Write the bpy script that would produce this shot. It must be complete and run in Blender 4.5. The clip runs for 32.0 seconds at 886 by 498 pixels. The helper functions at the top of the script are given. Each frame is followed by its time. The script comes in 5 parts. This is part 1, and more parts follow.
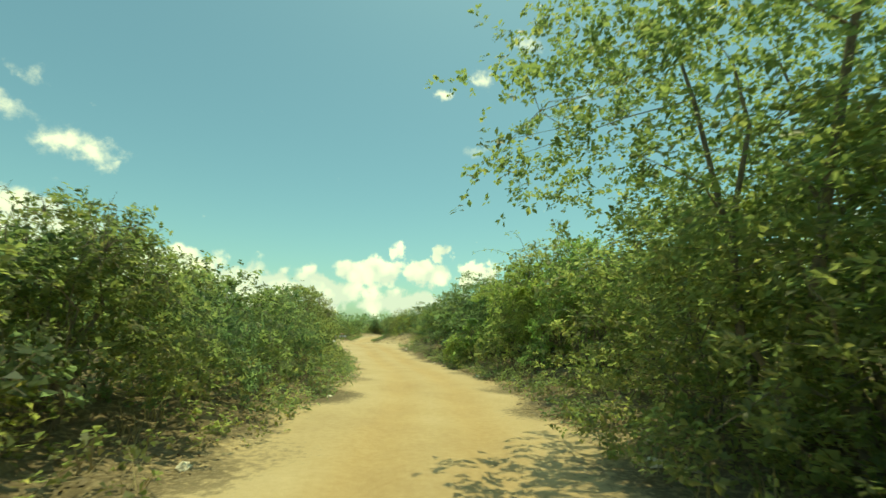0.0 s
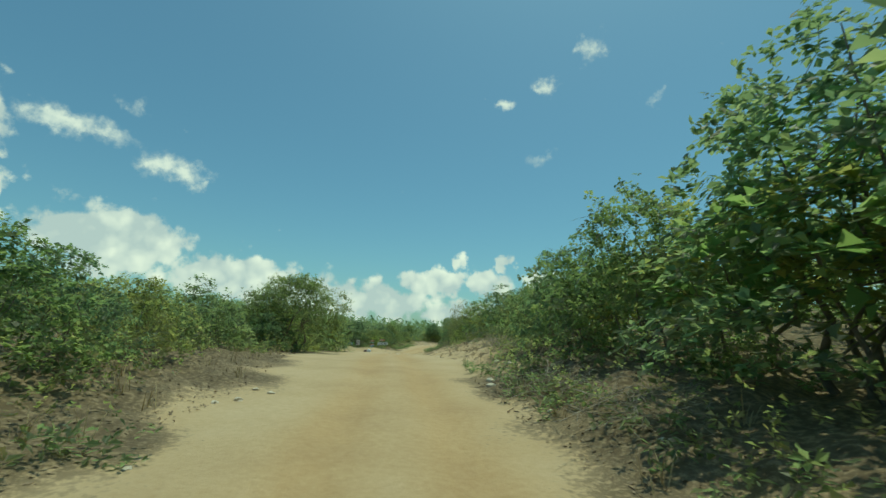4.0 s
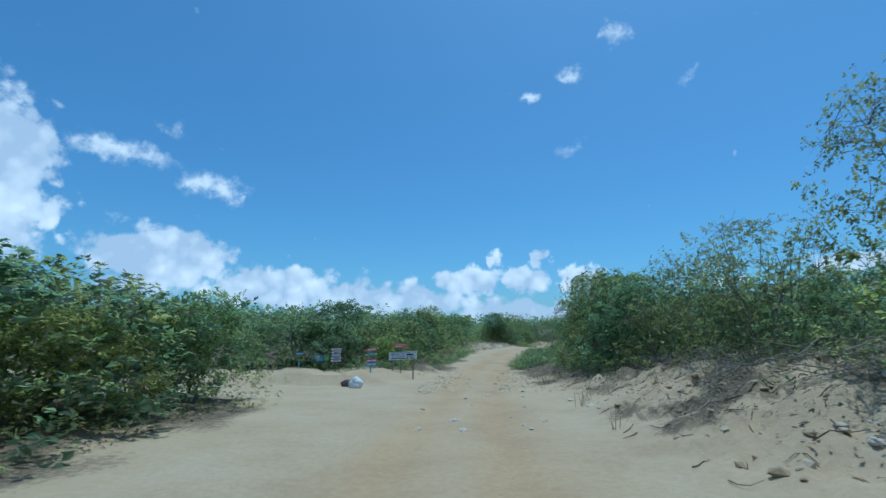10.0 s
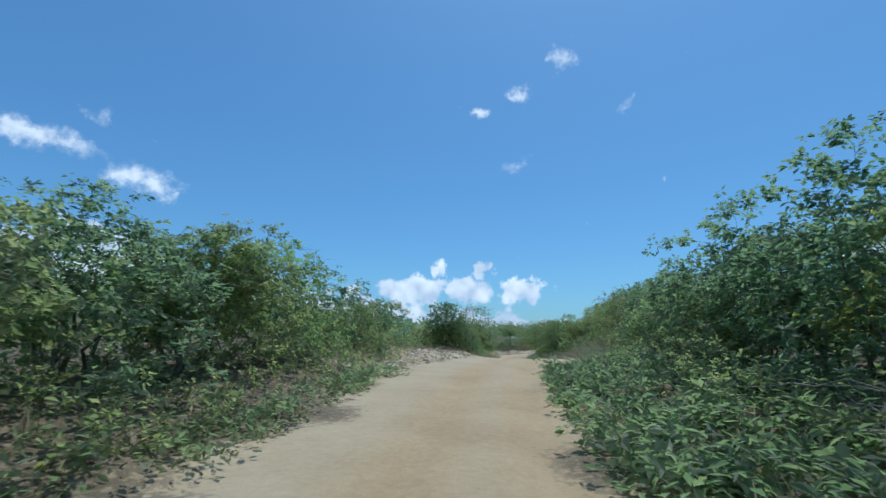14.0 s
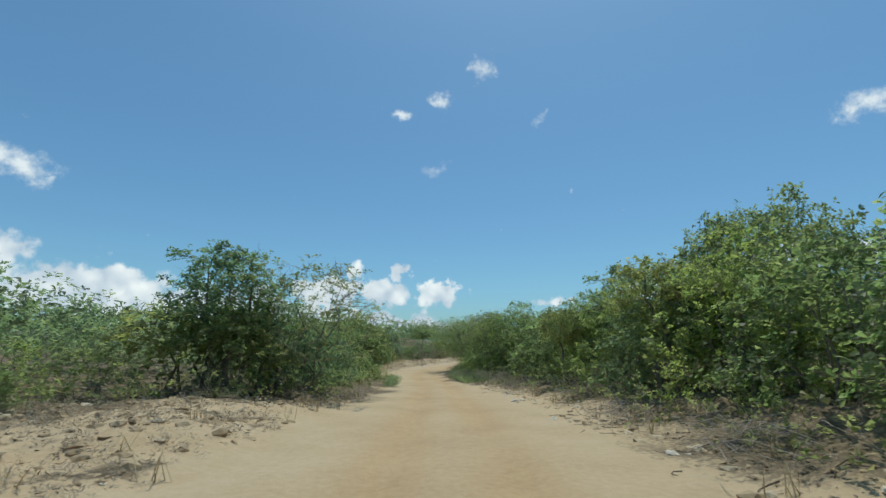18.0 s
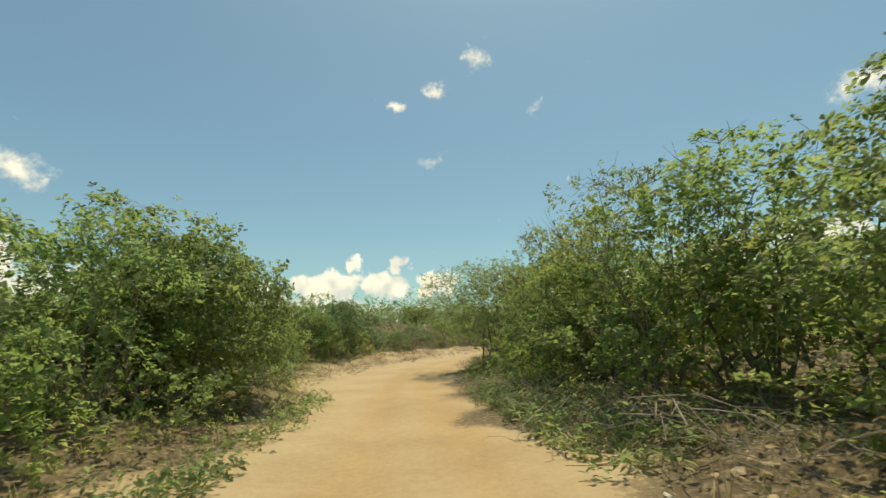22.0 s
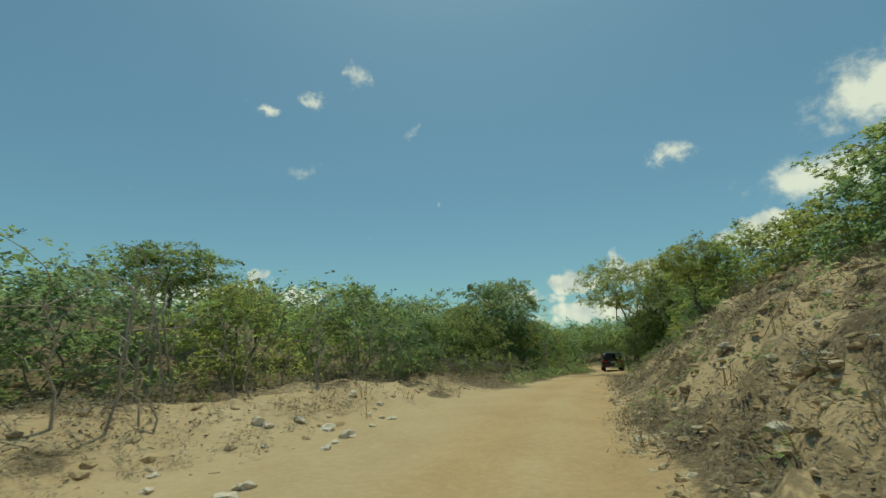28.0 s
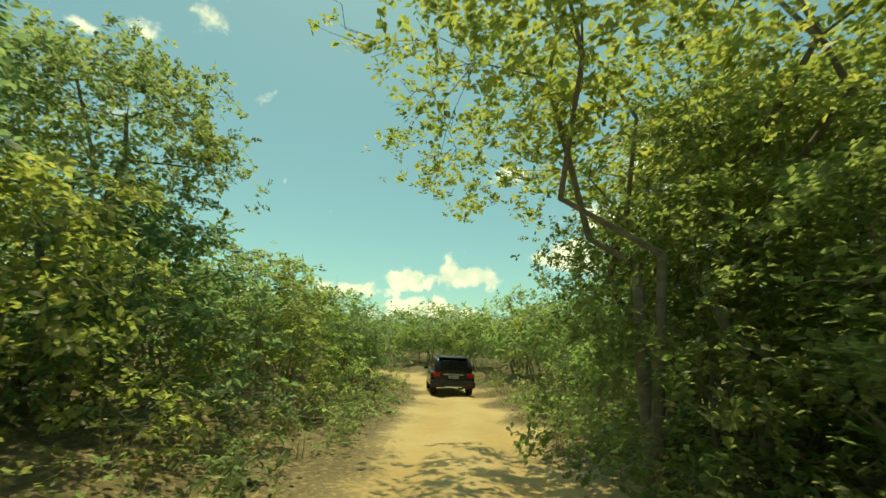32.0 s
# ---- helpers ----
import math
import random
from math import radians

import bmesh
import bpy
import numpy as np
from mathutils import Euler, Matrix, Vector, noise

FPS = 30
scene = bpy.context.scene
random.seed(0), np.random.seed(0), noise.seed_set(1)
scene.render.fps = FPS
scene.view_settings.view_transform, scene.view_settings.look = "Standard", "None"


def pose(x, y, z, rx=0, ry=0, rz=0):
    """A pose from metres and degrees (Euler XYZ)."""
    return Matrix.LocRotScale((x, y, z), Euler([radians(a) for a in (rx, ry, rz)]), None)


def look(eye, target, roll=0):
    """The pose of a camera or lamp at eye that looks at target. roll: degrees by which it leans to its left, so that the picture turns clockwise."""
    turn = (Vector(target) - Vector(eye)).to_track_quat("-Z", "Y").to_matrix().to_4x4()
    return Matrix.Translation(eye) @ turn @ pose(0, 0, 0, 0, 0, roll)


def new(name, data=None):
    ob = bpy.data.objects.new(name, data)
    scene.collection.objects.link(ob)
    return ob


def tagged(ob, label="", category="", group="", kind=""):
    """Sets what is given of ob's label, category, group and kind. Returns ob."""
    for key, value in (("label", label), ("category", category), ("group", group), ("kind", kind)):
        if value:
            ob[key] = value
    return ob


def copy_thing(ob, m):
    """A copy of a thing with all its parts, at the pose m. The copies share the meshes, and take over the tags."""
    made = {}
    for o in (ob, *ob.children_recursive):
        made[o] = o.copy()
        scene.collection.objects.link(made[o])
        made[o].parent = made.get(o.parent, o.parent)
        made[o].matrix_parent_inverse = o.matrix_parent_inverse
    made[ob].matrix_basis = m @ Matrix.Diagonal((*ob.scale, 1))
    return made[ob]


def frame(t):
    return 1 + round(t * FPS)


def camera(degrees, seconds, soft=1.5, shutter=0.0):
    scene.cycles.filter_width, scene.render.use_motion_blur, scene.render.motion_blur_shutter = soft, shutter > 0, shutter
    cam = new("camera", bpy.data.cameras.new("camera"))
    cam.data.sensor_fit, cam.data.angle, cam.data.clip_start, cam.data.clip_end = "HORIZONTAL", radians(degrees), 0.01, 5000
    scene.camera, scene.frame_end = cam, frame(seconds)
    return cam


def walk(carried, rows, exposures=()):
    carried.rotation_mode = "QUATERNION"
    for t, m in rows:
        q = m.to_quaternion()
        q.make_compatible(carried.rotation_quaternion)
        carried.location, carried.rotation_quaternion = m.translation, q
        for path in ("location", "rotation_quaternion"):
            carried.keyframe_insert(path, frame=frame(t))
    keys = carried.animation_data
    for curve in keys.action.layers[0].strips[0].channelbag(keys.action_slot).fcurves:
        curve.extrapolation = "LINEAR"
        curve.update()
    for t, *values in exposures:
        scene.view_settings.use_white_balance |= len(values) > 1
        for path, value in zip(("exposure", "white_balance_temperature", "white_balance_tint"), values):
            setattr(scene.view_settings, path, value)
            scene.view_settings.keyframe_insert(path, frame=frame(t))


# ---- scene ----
cam = camera(90.0, 32.0, soft=1.5, shutter=0.1)
# seconds, x, y, z, yaw, pitch, roll
ROWS = [
    (0, 0.00, 0.00, 2.42, -0.00, 10.32, -1.55), (0.5, -0.06, 3.98, 2.31, 0.05, 10.34, -1.63),
    (1, -0.08, 7.93, 2.19, 0.29, 10.33, -1.48), (1.5, -0.22, 11.81, 2.07, 0.39, 10.43, -1.54),
    (2, -0.44, 15.47, 2.03, 1.47, 10.63, -1.90), (2.5, -0.87, 18.91, 1.99, 2.85, 11.22, -2.65),
    (3, -1.57, 22.14, 1.92, 4.38, 11.61, -3.67), (3.5, -2.25, 25.34, 1.81, 6.22, 11.71, -3.30),
    (4, -2.82, 28.35, 1.71, 8.05, 11.39, -2.56), (4.5, -3.52, 31.43, 1.71, 9.94, 11.11, -1.32),
    (5, -4.26, 34.56, 1.79, 11.93, 10.93, -0.29), (5.5, -5.04, 37.72, 1.92, 13.88, 10.91, 0.72),
    (6, -5.88, 40.92, 2.05, 15.33, 10.98, 1.55), (6.5, -6.78, 44.13, 2.14, 15.85, 11.06, 2.05),
    (7, -7.74, 47.36, 2.14, 15.98, 11.13, 2.53), (7.5, -8.61, 50.66, 2.07, 15.64, 11.17, 2.62),
    (8, -9.53, 54.02, 1.96, 14.98, 11.21, 2.05), (8.5, -10.44, 57.45, 1.85, 14.35, 11.19, 1.46),
    (9, -11.29, 60.88, 1.73, 13.76, 11.75, 0.93), (9.5, -12.11, 64.33, 1.64, 13.24, 11.81, -0.11),
    (10, -12.88, 67.75, 1.53, 12.93, 11.17, 0.03), (10.5, -13.63, 71.08, 1.41, 12.64, 11.13, 0.06),
    (11, -14.26, 74.25, 1.29, 11.79, 11.30, 0.10), (11.5, -14.72, 77.24, 1.21, 10.76, 11.45, 0.01),
    (12, -15.09, 80.17, 1.13, 9.69, 11.67, 0.00), (12.5, -15.39, 83.20, 1.04, 8.69, 11.82, -0.08),
    (13, -15.76, 86.20, 0.96, 7.62, 11.89, -0.49), (13.5, -16.08, 89.25, 0.94, 6.58, 12.25, -0.78),
    (14, -16.29, 92.32, 0.95, 5.55, 12.42, -0.84), (14.5, -16.35, 95.52, 1.01, 4.33, 12.66, -0.88),
    (15, -16.35, 98.74, 1.15, 2.87, 12.86, -0.99), (15.5, -16.28, 101.98, 1.34, 1.01, 13.02, -1.13),
    (16, -16.11, 105.24, 1.52, -0.87, 13.09, -1.15), (16.5, -15.83, 108.51, 1.65, -2.39, 13.06, -0.93),
    (17, -15.41, 111.78, 1.69, -3.84, 13.06, -0.62), (17.5, -15.00, 114.96, 1.72, -4.79, 12.84, -0.17),
    (18, -14.55, 118.10, 1.71, -5.15, 12.80, -0.15), (18.5, -14.19, 121.16, 1.71, -5.60, 12.86, -0.48),
    (19, -13.89, 124.17, 1.71, -5.91, 12.55, -0.96), (19.5, -13.66, 127.22, 1.63, -6.13, 12.11, -0.96),
    (20, -13.44, 130.29, 1.50, -6.05, 12.06, -0.68), (20.5, -13.23, 133.37, 1.43, -5.97, 12.00, -0.48),
    (21, -13.03, 136.48, 1.35, -5.90, 11.93, -0.45), (21.5, -12.83, 139.60, 1.25, -5.79, 11.80, -0.12),
    (22, -12.56, 142.77, 1.12, -4.99, 11.68, 1.51), (22.5, -12.40, 145.98, 0.99, -4.90, 11.73, 1.71),
    (23, -12.31, 149.20, 0.91, -4.23, 11.58, 3.06), (23.5, -12.31, 152.28, 0.85, -3.97, 11.64, 3.53),
    (24, -12.40, 155.27, 0.81, -3.76, 11.79, 4.16), (24.5, -12.47, 158.29, 0.81, -3.83, 12.23, 4.76),
    (25, -12.40, 161.32, 0.82, -4.46, 12.52, 5.16), (25.5, -12.12, 164.36, 0.81, -5.94, 13.12, 3.91),
    (26, -11.65, 167.41, 0.84, -7.69, 13.46, 3.31), (26.5, -11.00, 170.42, 0.89, -10.57, 13.63, 2.55),
    (27, -10.17, 173.40, 0.95, -14.15, 13.68, 1.86), (27.5, -9.13, 176.30, 0.99, -18.01, 13.69, 1.49),
    (28, -7.89, 179.13, 1.01, -22.24, 13.78, 1.26), (28.5, -6.33, 181.77, 1.08, -25.73, 13.69, 1.22),
    (29, -4.55, 184.31, 1.17, -29.40, 13.79, 1.12), (29.5, -2.60, 186.74, 1.25, -33.15, 13.77, 1.01),
    (30, -0.55, 189.15, 1.32, -35.80, 13.70, 0.52), (30.5, 1.54, 191.49, 1.35, -38.88, 13.29, -0.24),
    (31, 3.73, 193.70, 1.34, -40.93, 13.08, -0.37), (31.5, 5.96, 195.77, 1.31, -42.49, 13.36, -2.25),
    (32, 8.14, 197.79, 1.34, -43.71, 12.94, -2.43),
]
# seconds, stops, kelvin, tint
EXPOSURES = [(0, -0.15, 10800, -27), (1.5, -0.25, 9200, -24), (2.5, -0.55, 8000, -20), (4, -0.75, 7000, -22), (6.5, -0.8, 5900, -7), (10, -0.82, 4780, -2), (11.5, -0.8, 4720, -1), (13, -0.75, 4950, 1), (14.5, -0.65, 5350, 6), (16, -0.7, 5500, 1), (17, -0.7, 5750, -2), (18.5, -0.65, 6600, 4),
             (20, -0.5, 8500, 2), (23, -0.28, 9300, 2), (24, -0.35, 9300, -8), (25, -0.45, 7400, -5), (28, -0.85, 7700, -12), (30, -0.65, 10400, -21), (31, -0.4, 12000, -22), (32, -0.1, 12500, -24)]
walk(cam, [(t, pose(x, y, z, 90 + p, r, w)) for t, x, y, z, w, p, r in ROWS], EXPOSURES)

# ---------------------------------------------------------------- daylight
SUN_EL, SUN_AZ = 76.0, -28.0          # degrees; azimuth counted left from +y
world = bpy.data.worlds.new("sky")
scene.world = world
world.use_nodes = True


def sky_nodes():
    nt = world.node_tree
    nt.nodes.clear()
    n, ln = nt.nodes, nt.links

    def math_node(op, a, b=None, c=None):
        m = n.new("ShaderNodeMath")
        m.operation = op
        for i, v in enumerate((a, b, c)):
            if v is None:
                continue
            if isinstance(v, (int, float)):
                m.inputs[i].default_value = v
            else:
                ln.new(v, m.inputs[i])
        return m.outputs[0]

    sky = n.new("ShaderNodeTexSky")
    sky.sky_type, sky.sun_disc = "NISHITA", False
    sky.sun_elevation, sky.sun_rotation = radians(SUN_EL), radians(-SUN_AZ)
    sky.dust_density, sky.air_density, sky.ozone_density = 1.4, 1.0, 2.4
    tc = n.new("ShaderNodeTexCoord")
    sep = n.new("ShaderNodeSeparateXYZ")
    ln.new(tc.outputs["Generated"], sep.inputs[0])
    x, y, z = sep.outputs
    az = math_node("MULTIPLY", math_node("ARCTAN2", math_node("MULTIPLY", x, -1.0), y), 57.2958)
    el = math_node("MULTIPLY", math_node("ARCSINE", z), 57.2958)
    warp = n.new("ShaderNodeTexNoise")
    warp.inputs["Scale"].default_value, warp.inputs["Detail"].default_value, warp.inputs["Roughness"].default_value = 22.0, 6.0, 0.6
    ln.new(tc.outputs["Generated"], warp.inputs["Vector"])
    wsep = n.new("ShaderNodeSeparateColor")
    ln.new(warp.outputs["Color"], wsep.inputs[0])
    az = math_node("MULTIPLY_ADD", math_node("SUBTRACT", wsep.outputs[0], 0.5), 7.0, az)
    el = math_node("MULTIPLY_ADD", math_node("SUBTRACT", wsep.outputs[1], 0.5), 3.6, el)
    def bank_of(clouds):
        total = None
        for a, e, wa, we, amp in clouds:
            da = math_node("DIVIDE", math_node("SUBTRACT", az, a), wa)
            de = math_node("DIVIDE", math_node("SUBTRACT", el, e), we)
            r2 = math_node("MULTIPLY_ADD", da, da, math_node("MULTIPLY", de, de))
            g = math_node("MULTIPLY", math_node("POWER", 2.718, math_node("MULTIPLY", r2, -1.0)), amp)
            total = g if total is None else math_node("MAXIMUM", total, g)
        return total

    def step(value, lo, hi, soft=True):
        m = n.new("ShaderNodeMapRange")
        m.interpolation_type = "SMOOTHSTEP" if soft else "LINEAR"
        m.inputs["From Min"].default_value, m.inputs["From Max"].default_value = lo, hi
        ln.new(value, m.inputs["Value"])
        return m.outputs[0]

    nz = n.new("ShaderNodeTexNoise")
    nz.inputs["Scale"].default_value, nz.inputs["Detail"].default_value, nz.inputs["Roughness"].default_value = 34.0, 8.0, 0.62
    ln.new(tc.outputs["Generated"], nz.inputs["Vector"])
    # heaped cumulus near the horizon: round knobs with crisp crowns
    cells = n.new("ShaderNodeTexVoronoi")
    cells.feature = "SMOOTH_F1"
    cells.inputs["Scale"].default_value, cells.inputs["Smoothness"].default_value, cells.inputs["Detail"].default_value = 24.0, 0.3, 1.0
    drift = n.new("ShaderNodeVectorMath")
    drift.operation = "MULTIPLY_ADD"
    ln.new(warp.outputs["Color"], drift.inputs[0])
    drift.inputs[1].default_value = (0.03, 0.03, 0.03)
    ln.new(tc.outputs["Generated"], drift.inputs[2])
    ln.new(drift.outputs[0], cells.inputs["Vector"])
    knob = math_node("SUBTRACT", 0.62, cells.outputs["Distance"])
    fluff = math_node("SUBTRACT", nz.outputs[0], 0.5)
    heap = math_node("ADD", bank_of(LOW_CLOUDS), math_node("MULTIPLY_ADD", knob, 0.5, math_node("MULTIPLY", fluff, 0.75)))
    low = math_node("MULTIPLY", step(heap, 0.24, 0.56), 0.95)
    # thin shreds higher up
    high = math_node("MULTIPLY", step(math_node("MULTIPLY_ADD", fluff, 1.15, bank_of(HIGH_CLOUDS)), 0.3, 1.0), 0.85)
    cover = math_node("MAXIMUM", low, high)
    nz2 = n.new("ShaderNodeTexNoise")
    nz2.inputs["Scale"].default_value, nz2.inputs["Detail"].default_value = 9.0, 4.0
    ln.new(tc.outputs["Generated"], nz2.inputs["Vector"])
    body = n.new("ShaderNodeMix")
    body.data_type = "RGBA"
    light = math_node("MULTIPLY_ADD", knob, 0.7, math_node("MULTIPLY_ADD", math_node("SUBTRACT", nz2.outputs[0], 0.5), 1.8, 0.35))
    ln.new(step(math_node("MAXIMUM", light, math_node("MULTIPLY", high, 0.8)), 0.1, 0.75, False), body.inputs["Factor"])
    body.inputs["A"].default_value = (5.8, 6.5, 7.4, 1)
    body.inputs["B"].default_value = (10.2, 10.2, 10.0, 1)
    mix = n.new("ShaderNodeMix")
    mix.data_type = "RGBA"
    ln.new(cover, mix.inputs["Factor"])
    blue = n.new("ShaderNodeMix")
    blue.data_type, blue.blend_type = "RGBA", "MULTIPLY"
    blue.inputs["Factor"].default_value = 1.0
    ln.new(sky.outputs[0], blue.inputs["A"])
    blue.inputs["B"].default_value = (0.8, 1.12, 1.2, 1)
    ln.new(blue.outputs["Result"], mix.inputs["A"])
    ln.new(body.outputs["Result"], mix.inputs["B"])
    bg = n.new("ShaderNodeBackground")
    bg.inputs["Strength"].default_value = 0.15
    ln.new(mix.outputs["Result"], bg.inputs["Color"])
    out = n.new("ShaderNodeOutputWorld")
    ln.new(bg.outputs[0], out.inputs["Surface"])


# azimuth, elevation, half width, half height (degrees), density
HIGH_CLOUDS = [
    (1.1, 29.5, 2.2, 0.7, 0.75), (-5.0, 31.3, 1.9, 1.3, 0.8), (-11.0, 34.9, 2.6, 1.6, 0.7), (-4.3, 22.9, 2.8, 1.1, 0.55), (-18.5, 28.8, 1.8, 1.2, 0.5),
    (50.5, 19.0, 6.0, 1.4, 0.9), (42.0, 17.0, 4.0, 1.6, 0.9), (39.0, 15.9, 2.0, 1.0, 0.7), (46.0, 22.5, 2.2, 0.9, 0.55), (-51.8, 22.5, 2.4, 1.5, 0.85),
    (-71.0, 23.0, 5.5, 3.8, 1.1), (-66.0, 16.5, 7.0, 2.6, 1.1),
]
LOW_CLOUDS = [
    (6.8, 9.7, 1.3, 1.2, 0.85), (9.6, 6.6, 4.2, 1.9, 1.05), (0.6, 9.6, 1.7, 1.5, 0.9), (2.6, 7.0, 3.6, 1.6, 1.05), (-4.2, 7.0, 2.8, 1.8, 1.05),
    (3.0, 3.0, 13.0, 2.0, 0.9), (22.0, 4.0, 14.0, 2.8, 1.1), (34.0, 5.8, 8.0, 2.6, 1.2), (46.0, 8.5, 7.0, 3.4, 1.25), (60.0, 14.0, 5.0, 8.0, 1.25),
    (-60.0, 12.0, 5.0, 2.0, 1.0), (-46.0, 9.5, 5.0, 2.0, 0.9), (-38.5, 8.8, 3.0, 1.5, 0.95), (-32.0, 7.0, 6.0, 1.4, 0.75), (-42.0, 5.0, 8.0, 1.8, 0.8),
    (-20.0, 6.0, 5.0, 1.0, 0.5),
]
sky_nodes()
sun = new("sun", bpy.data.lights.new("sun", "SUN"))
sun.data.energy, sun.data.angle, sun.data.color = 3.7, radians(0.6), (1.0, 0.95, 0.86)
_a, _e = radians(SUN_AZ), radians(SUN_EL)
sun.matrix_world = look((0, 0, 60), (-math.sin(_a + math.pi) * math.cos(_e), math.cos(_a + math.pi) * math.cos(_e), 60 - math.sin(_e)))

# ---------------------------------------------------------------- materials


def material(name):
    m = bpy.data.materials.new(name)
    m.use_nodes = True
    nt = m.node_tree
    nt.nodes.clear()
    out = nt.nodes.new("ShaderNodeOutputMaterial")
    b = nt.nodes.new("ShaderNodeBsdfPrincipled")
    nt.links.new(b.outputs[0], out.inputs[0])
    return m, nt, b, out


def noise_node(nt, scale, detail=5.0, rough=0.55, coords="Object"):
    tc = nt.nodes.new("ShaderNodeTexCoord")
    nz = nt.nodes.new("ShaderNodeTexNoise")
    nz.inputs["Scale"].default_value, nz.inputs["Detail"].default_value, nz.inputs["Roughness"].default_value = scale, detail, rough
    nt.links.new(tc.outputs[coords], nz.inputs["Vector"])
    return nz.outputs[0]


def ramp_node(nt, fac, stops):
    r = nt.nodes.new("ShaderNodeValToRGB")
    e = r.color_ramp.elements
    e[0].position, e[0].color = stops[0][0], (*stops[0][1], 1)
    e[1].position, e[1].color = stops[-1][0], (*stops[-1][1], 1)
    for pos, col in stops[1:-1]:
        q = e.new(pos)
        q.color = (*col, 1)
    nt.links.new(fac, r.inputs[0])
    return r.outputs[0]


def mix_node(nt, fac, a, b, mode="MIX"):
    m = nt.nodes.new("ShaderNodeMix")
    m.data_type, m.blend_type = "RGBA", mode
    for sock, v in ((m.inputs["Factor"], fac), (m.inputs["A"], a), (m.inputs["B"], b)):
        if isinstance(v, (int, float)):
            sock.default_value = v
        elif isinstance(v, tuple):
            sock.default_value = (*v, 1)
        else:
            nt.links.new(v, sock)
    return m.outputs["Result"]


def bump(nt, b, height, strength=0.4, dist=0.02):
    k = nt.nodes.new("ShaderNodeBump")
    k.inputs["Strength"].default_value, k.inputs["Distance"].default_value = strength, dist
    nt.links.new(height, k.inputs["Height"])
    nt.links.new(k.outputs[0], b.inputs["Normal"])


def plain(name, col, rough=0.5, metal=0.0, vary=0.15, scale=8.0, relief=0.0):
    m, nt, b, _ = material(name)
    nz = noise_node(nt, scale, 6)
    lo, hi = tuple(c * (1 - vary) for c in col), tuple(min(1, c * (1 + vary)) for c in col)
    nt.links.new(ramp_node(nt, nz, [(0.3, lo), (0.7, hi)]), b.inputs["Base Color"])
    b.inputs["Roughness"].default_value, b.inputs["Metallic"].default_value = rough, metal
    if relief:
        bump(nt, b, noise_node(nt, scale * 6, 4), relief, 0.01)
    return m


def leaf_material(name, stops, gloss=0.43):
    m, nt, b, out = material(name)
    geo = nt.nodes.new("ShaderNodeNewGeometry")
    info = nt.nodes.new("ShaderNodeObjectInfo")
    col = ramp_node(nt, geo.outputs["Random Per Island"], stops)
    big = noise_node(nt, 0.9, 3)
    tone = ramp_node(nt, big, [(0.3, (0.72, 0.78, 0.7)), (0.72, (1.2, 1.15, 1.05))])
    col = mix_node(nt, 1.0, col, tone, "MULTIPLY")
    each = ramp_node(nt, info.outputs["Random"], [(0.0, (0.78, 0.9, 0.82)), (0.5, (1.0, 1.0, 1.0)), (1.0, (1.2, 1.1, 0.86))])
    col = mix_node(nt, 1.0, col, each, "MULTIPLY")
    nt.links.new(col, b.inputs["Base Color"])
    b.inputs["Roughness"].default_value = gloss
    b.inputs["Specular IOR Level"].default_value = 0.5
    tr = nt.nodes.new("ShaderNodeBsdfTranslucent")
    warm = mix_node(nt, 1.0, col, (2.35, 2.4, 1.6), "MULTIPLY")
    nt.links.new(warm, tr.inputs["Color"])
    mx = nt.nodes.new("ShaderNodeMixShader")
    mx.inputs[0].default_value = 0.7
    nt.links.new(b.outputs[0], mx.inputs[1])
    nt.links.new(tr.outputs[0], mx.inputs[2])
    nt.links.new(mx.outputs[0], out.inputs[0])
    return m


LEAF = leaf_material("leaf_green", [(0.0, (0.127, 0.151, 0.093)), (0.5, (0.165, 0.192, 0.116)), (0.85, (0.207, 0.224, 0.135)), (1.0, (0.263, 0.245, 0.161))])
LEAF_DARK = leaf_material("leaf_dark", [(0.0, (0.105, 0.143, 0.114)), (0.6, (0.136, 0.181, 0.137)), (1.0, (0.181, 0.212, 0.158))])
LEAF_YELLOW = leaf_material("leaf_yellow", [(0.0, (0.135, 0.184, 0.099)), (0.6, (0.177, 0.226, 0.123)), (1.0, (0.241, 0.265, 0.171))])
LEAF_DRY = leaf_material("leaf_dry", [(0.0, (0.104, 0.123, 0.072)), (0.5, (0.153, 0.174, 0.098)), (1.0, (0.246, 0.219, 0.140))])
BARK = plain("bark_grey", (0.2, 0.165, 0.125), 0.9, vary=0.4, scale=9, relief=0.5)
DEADWOOD = plain("dead_wood", (0.36, 0.31, 0.25), 0.9, vary=0.35, scale=7, relief=0.4)


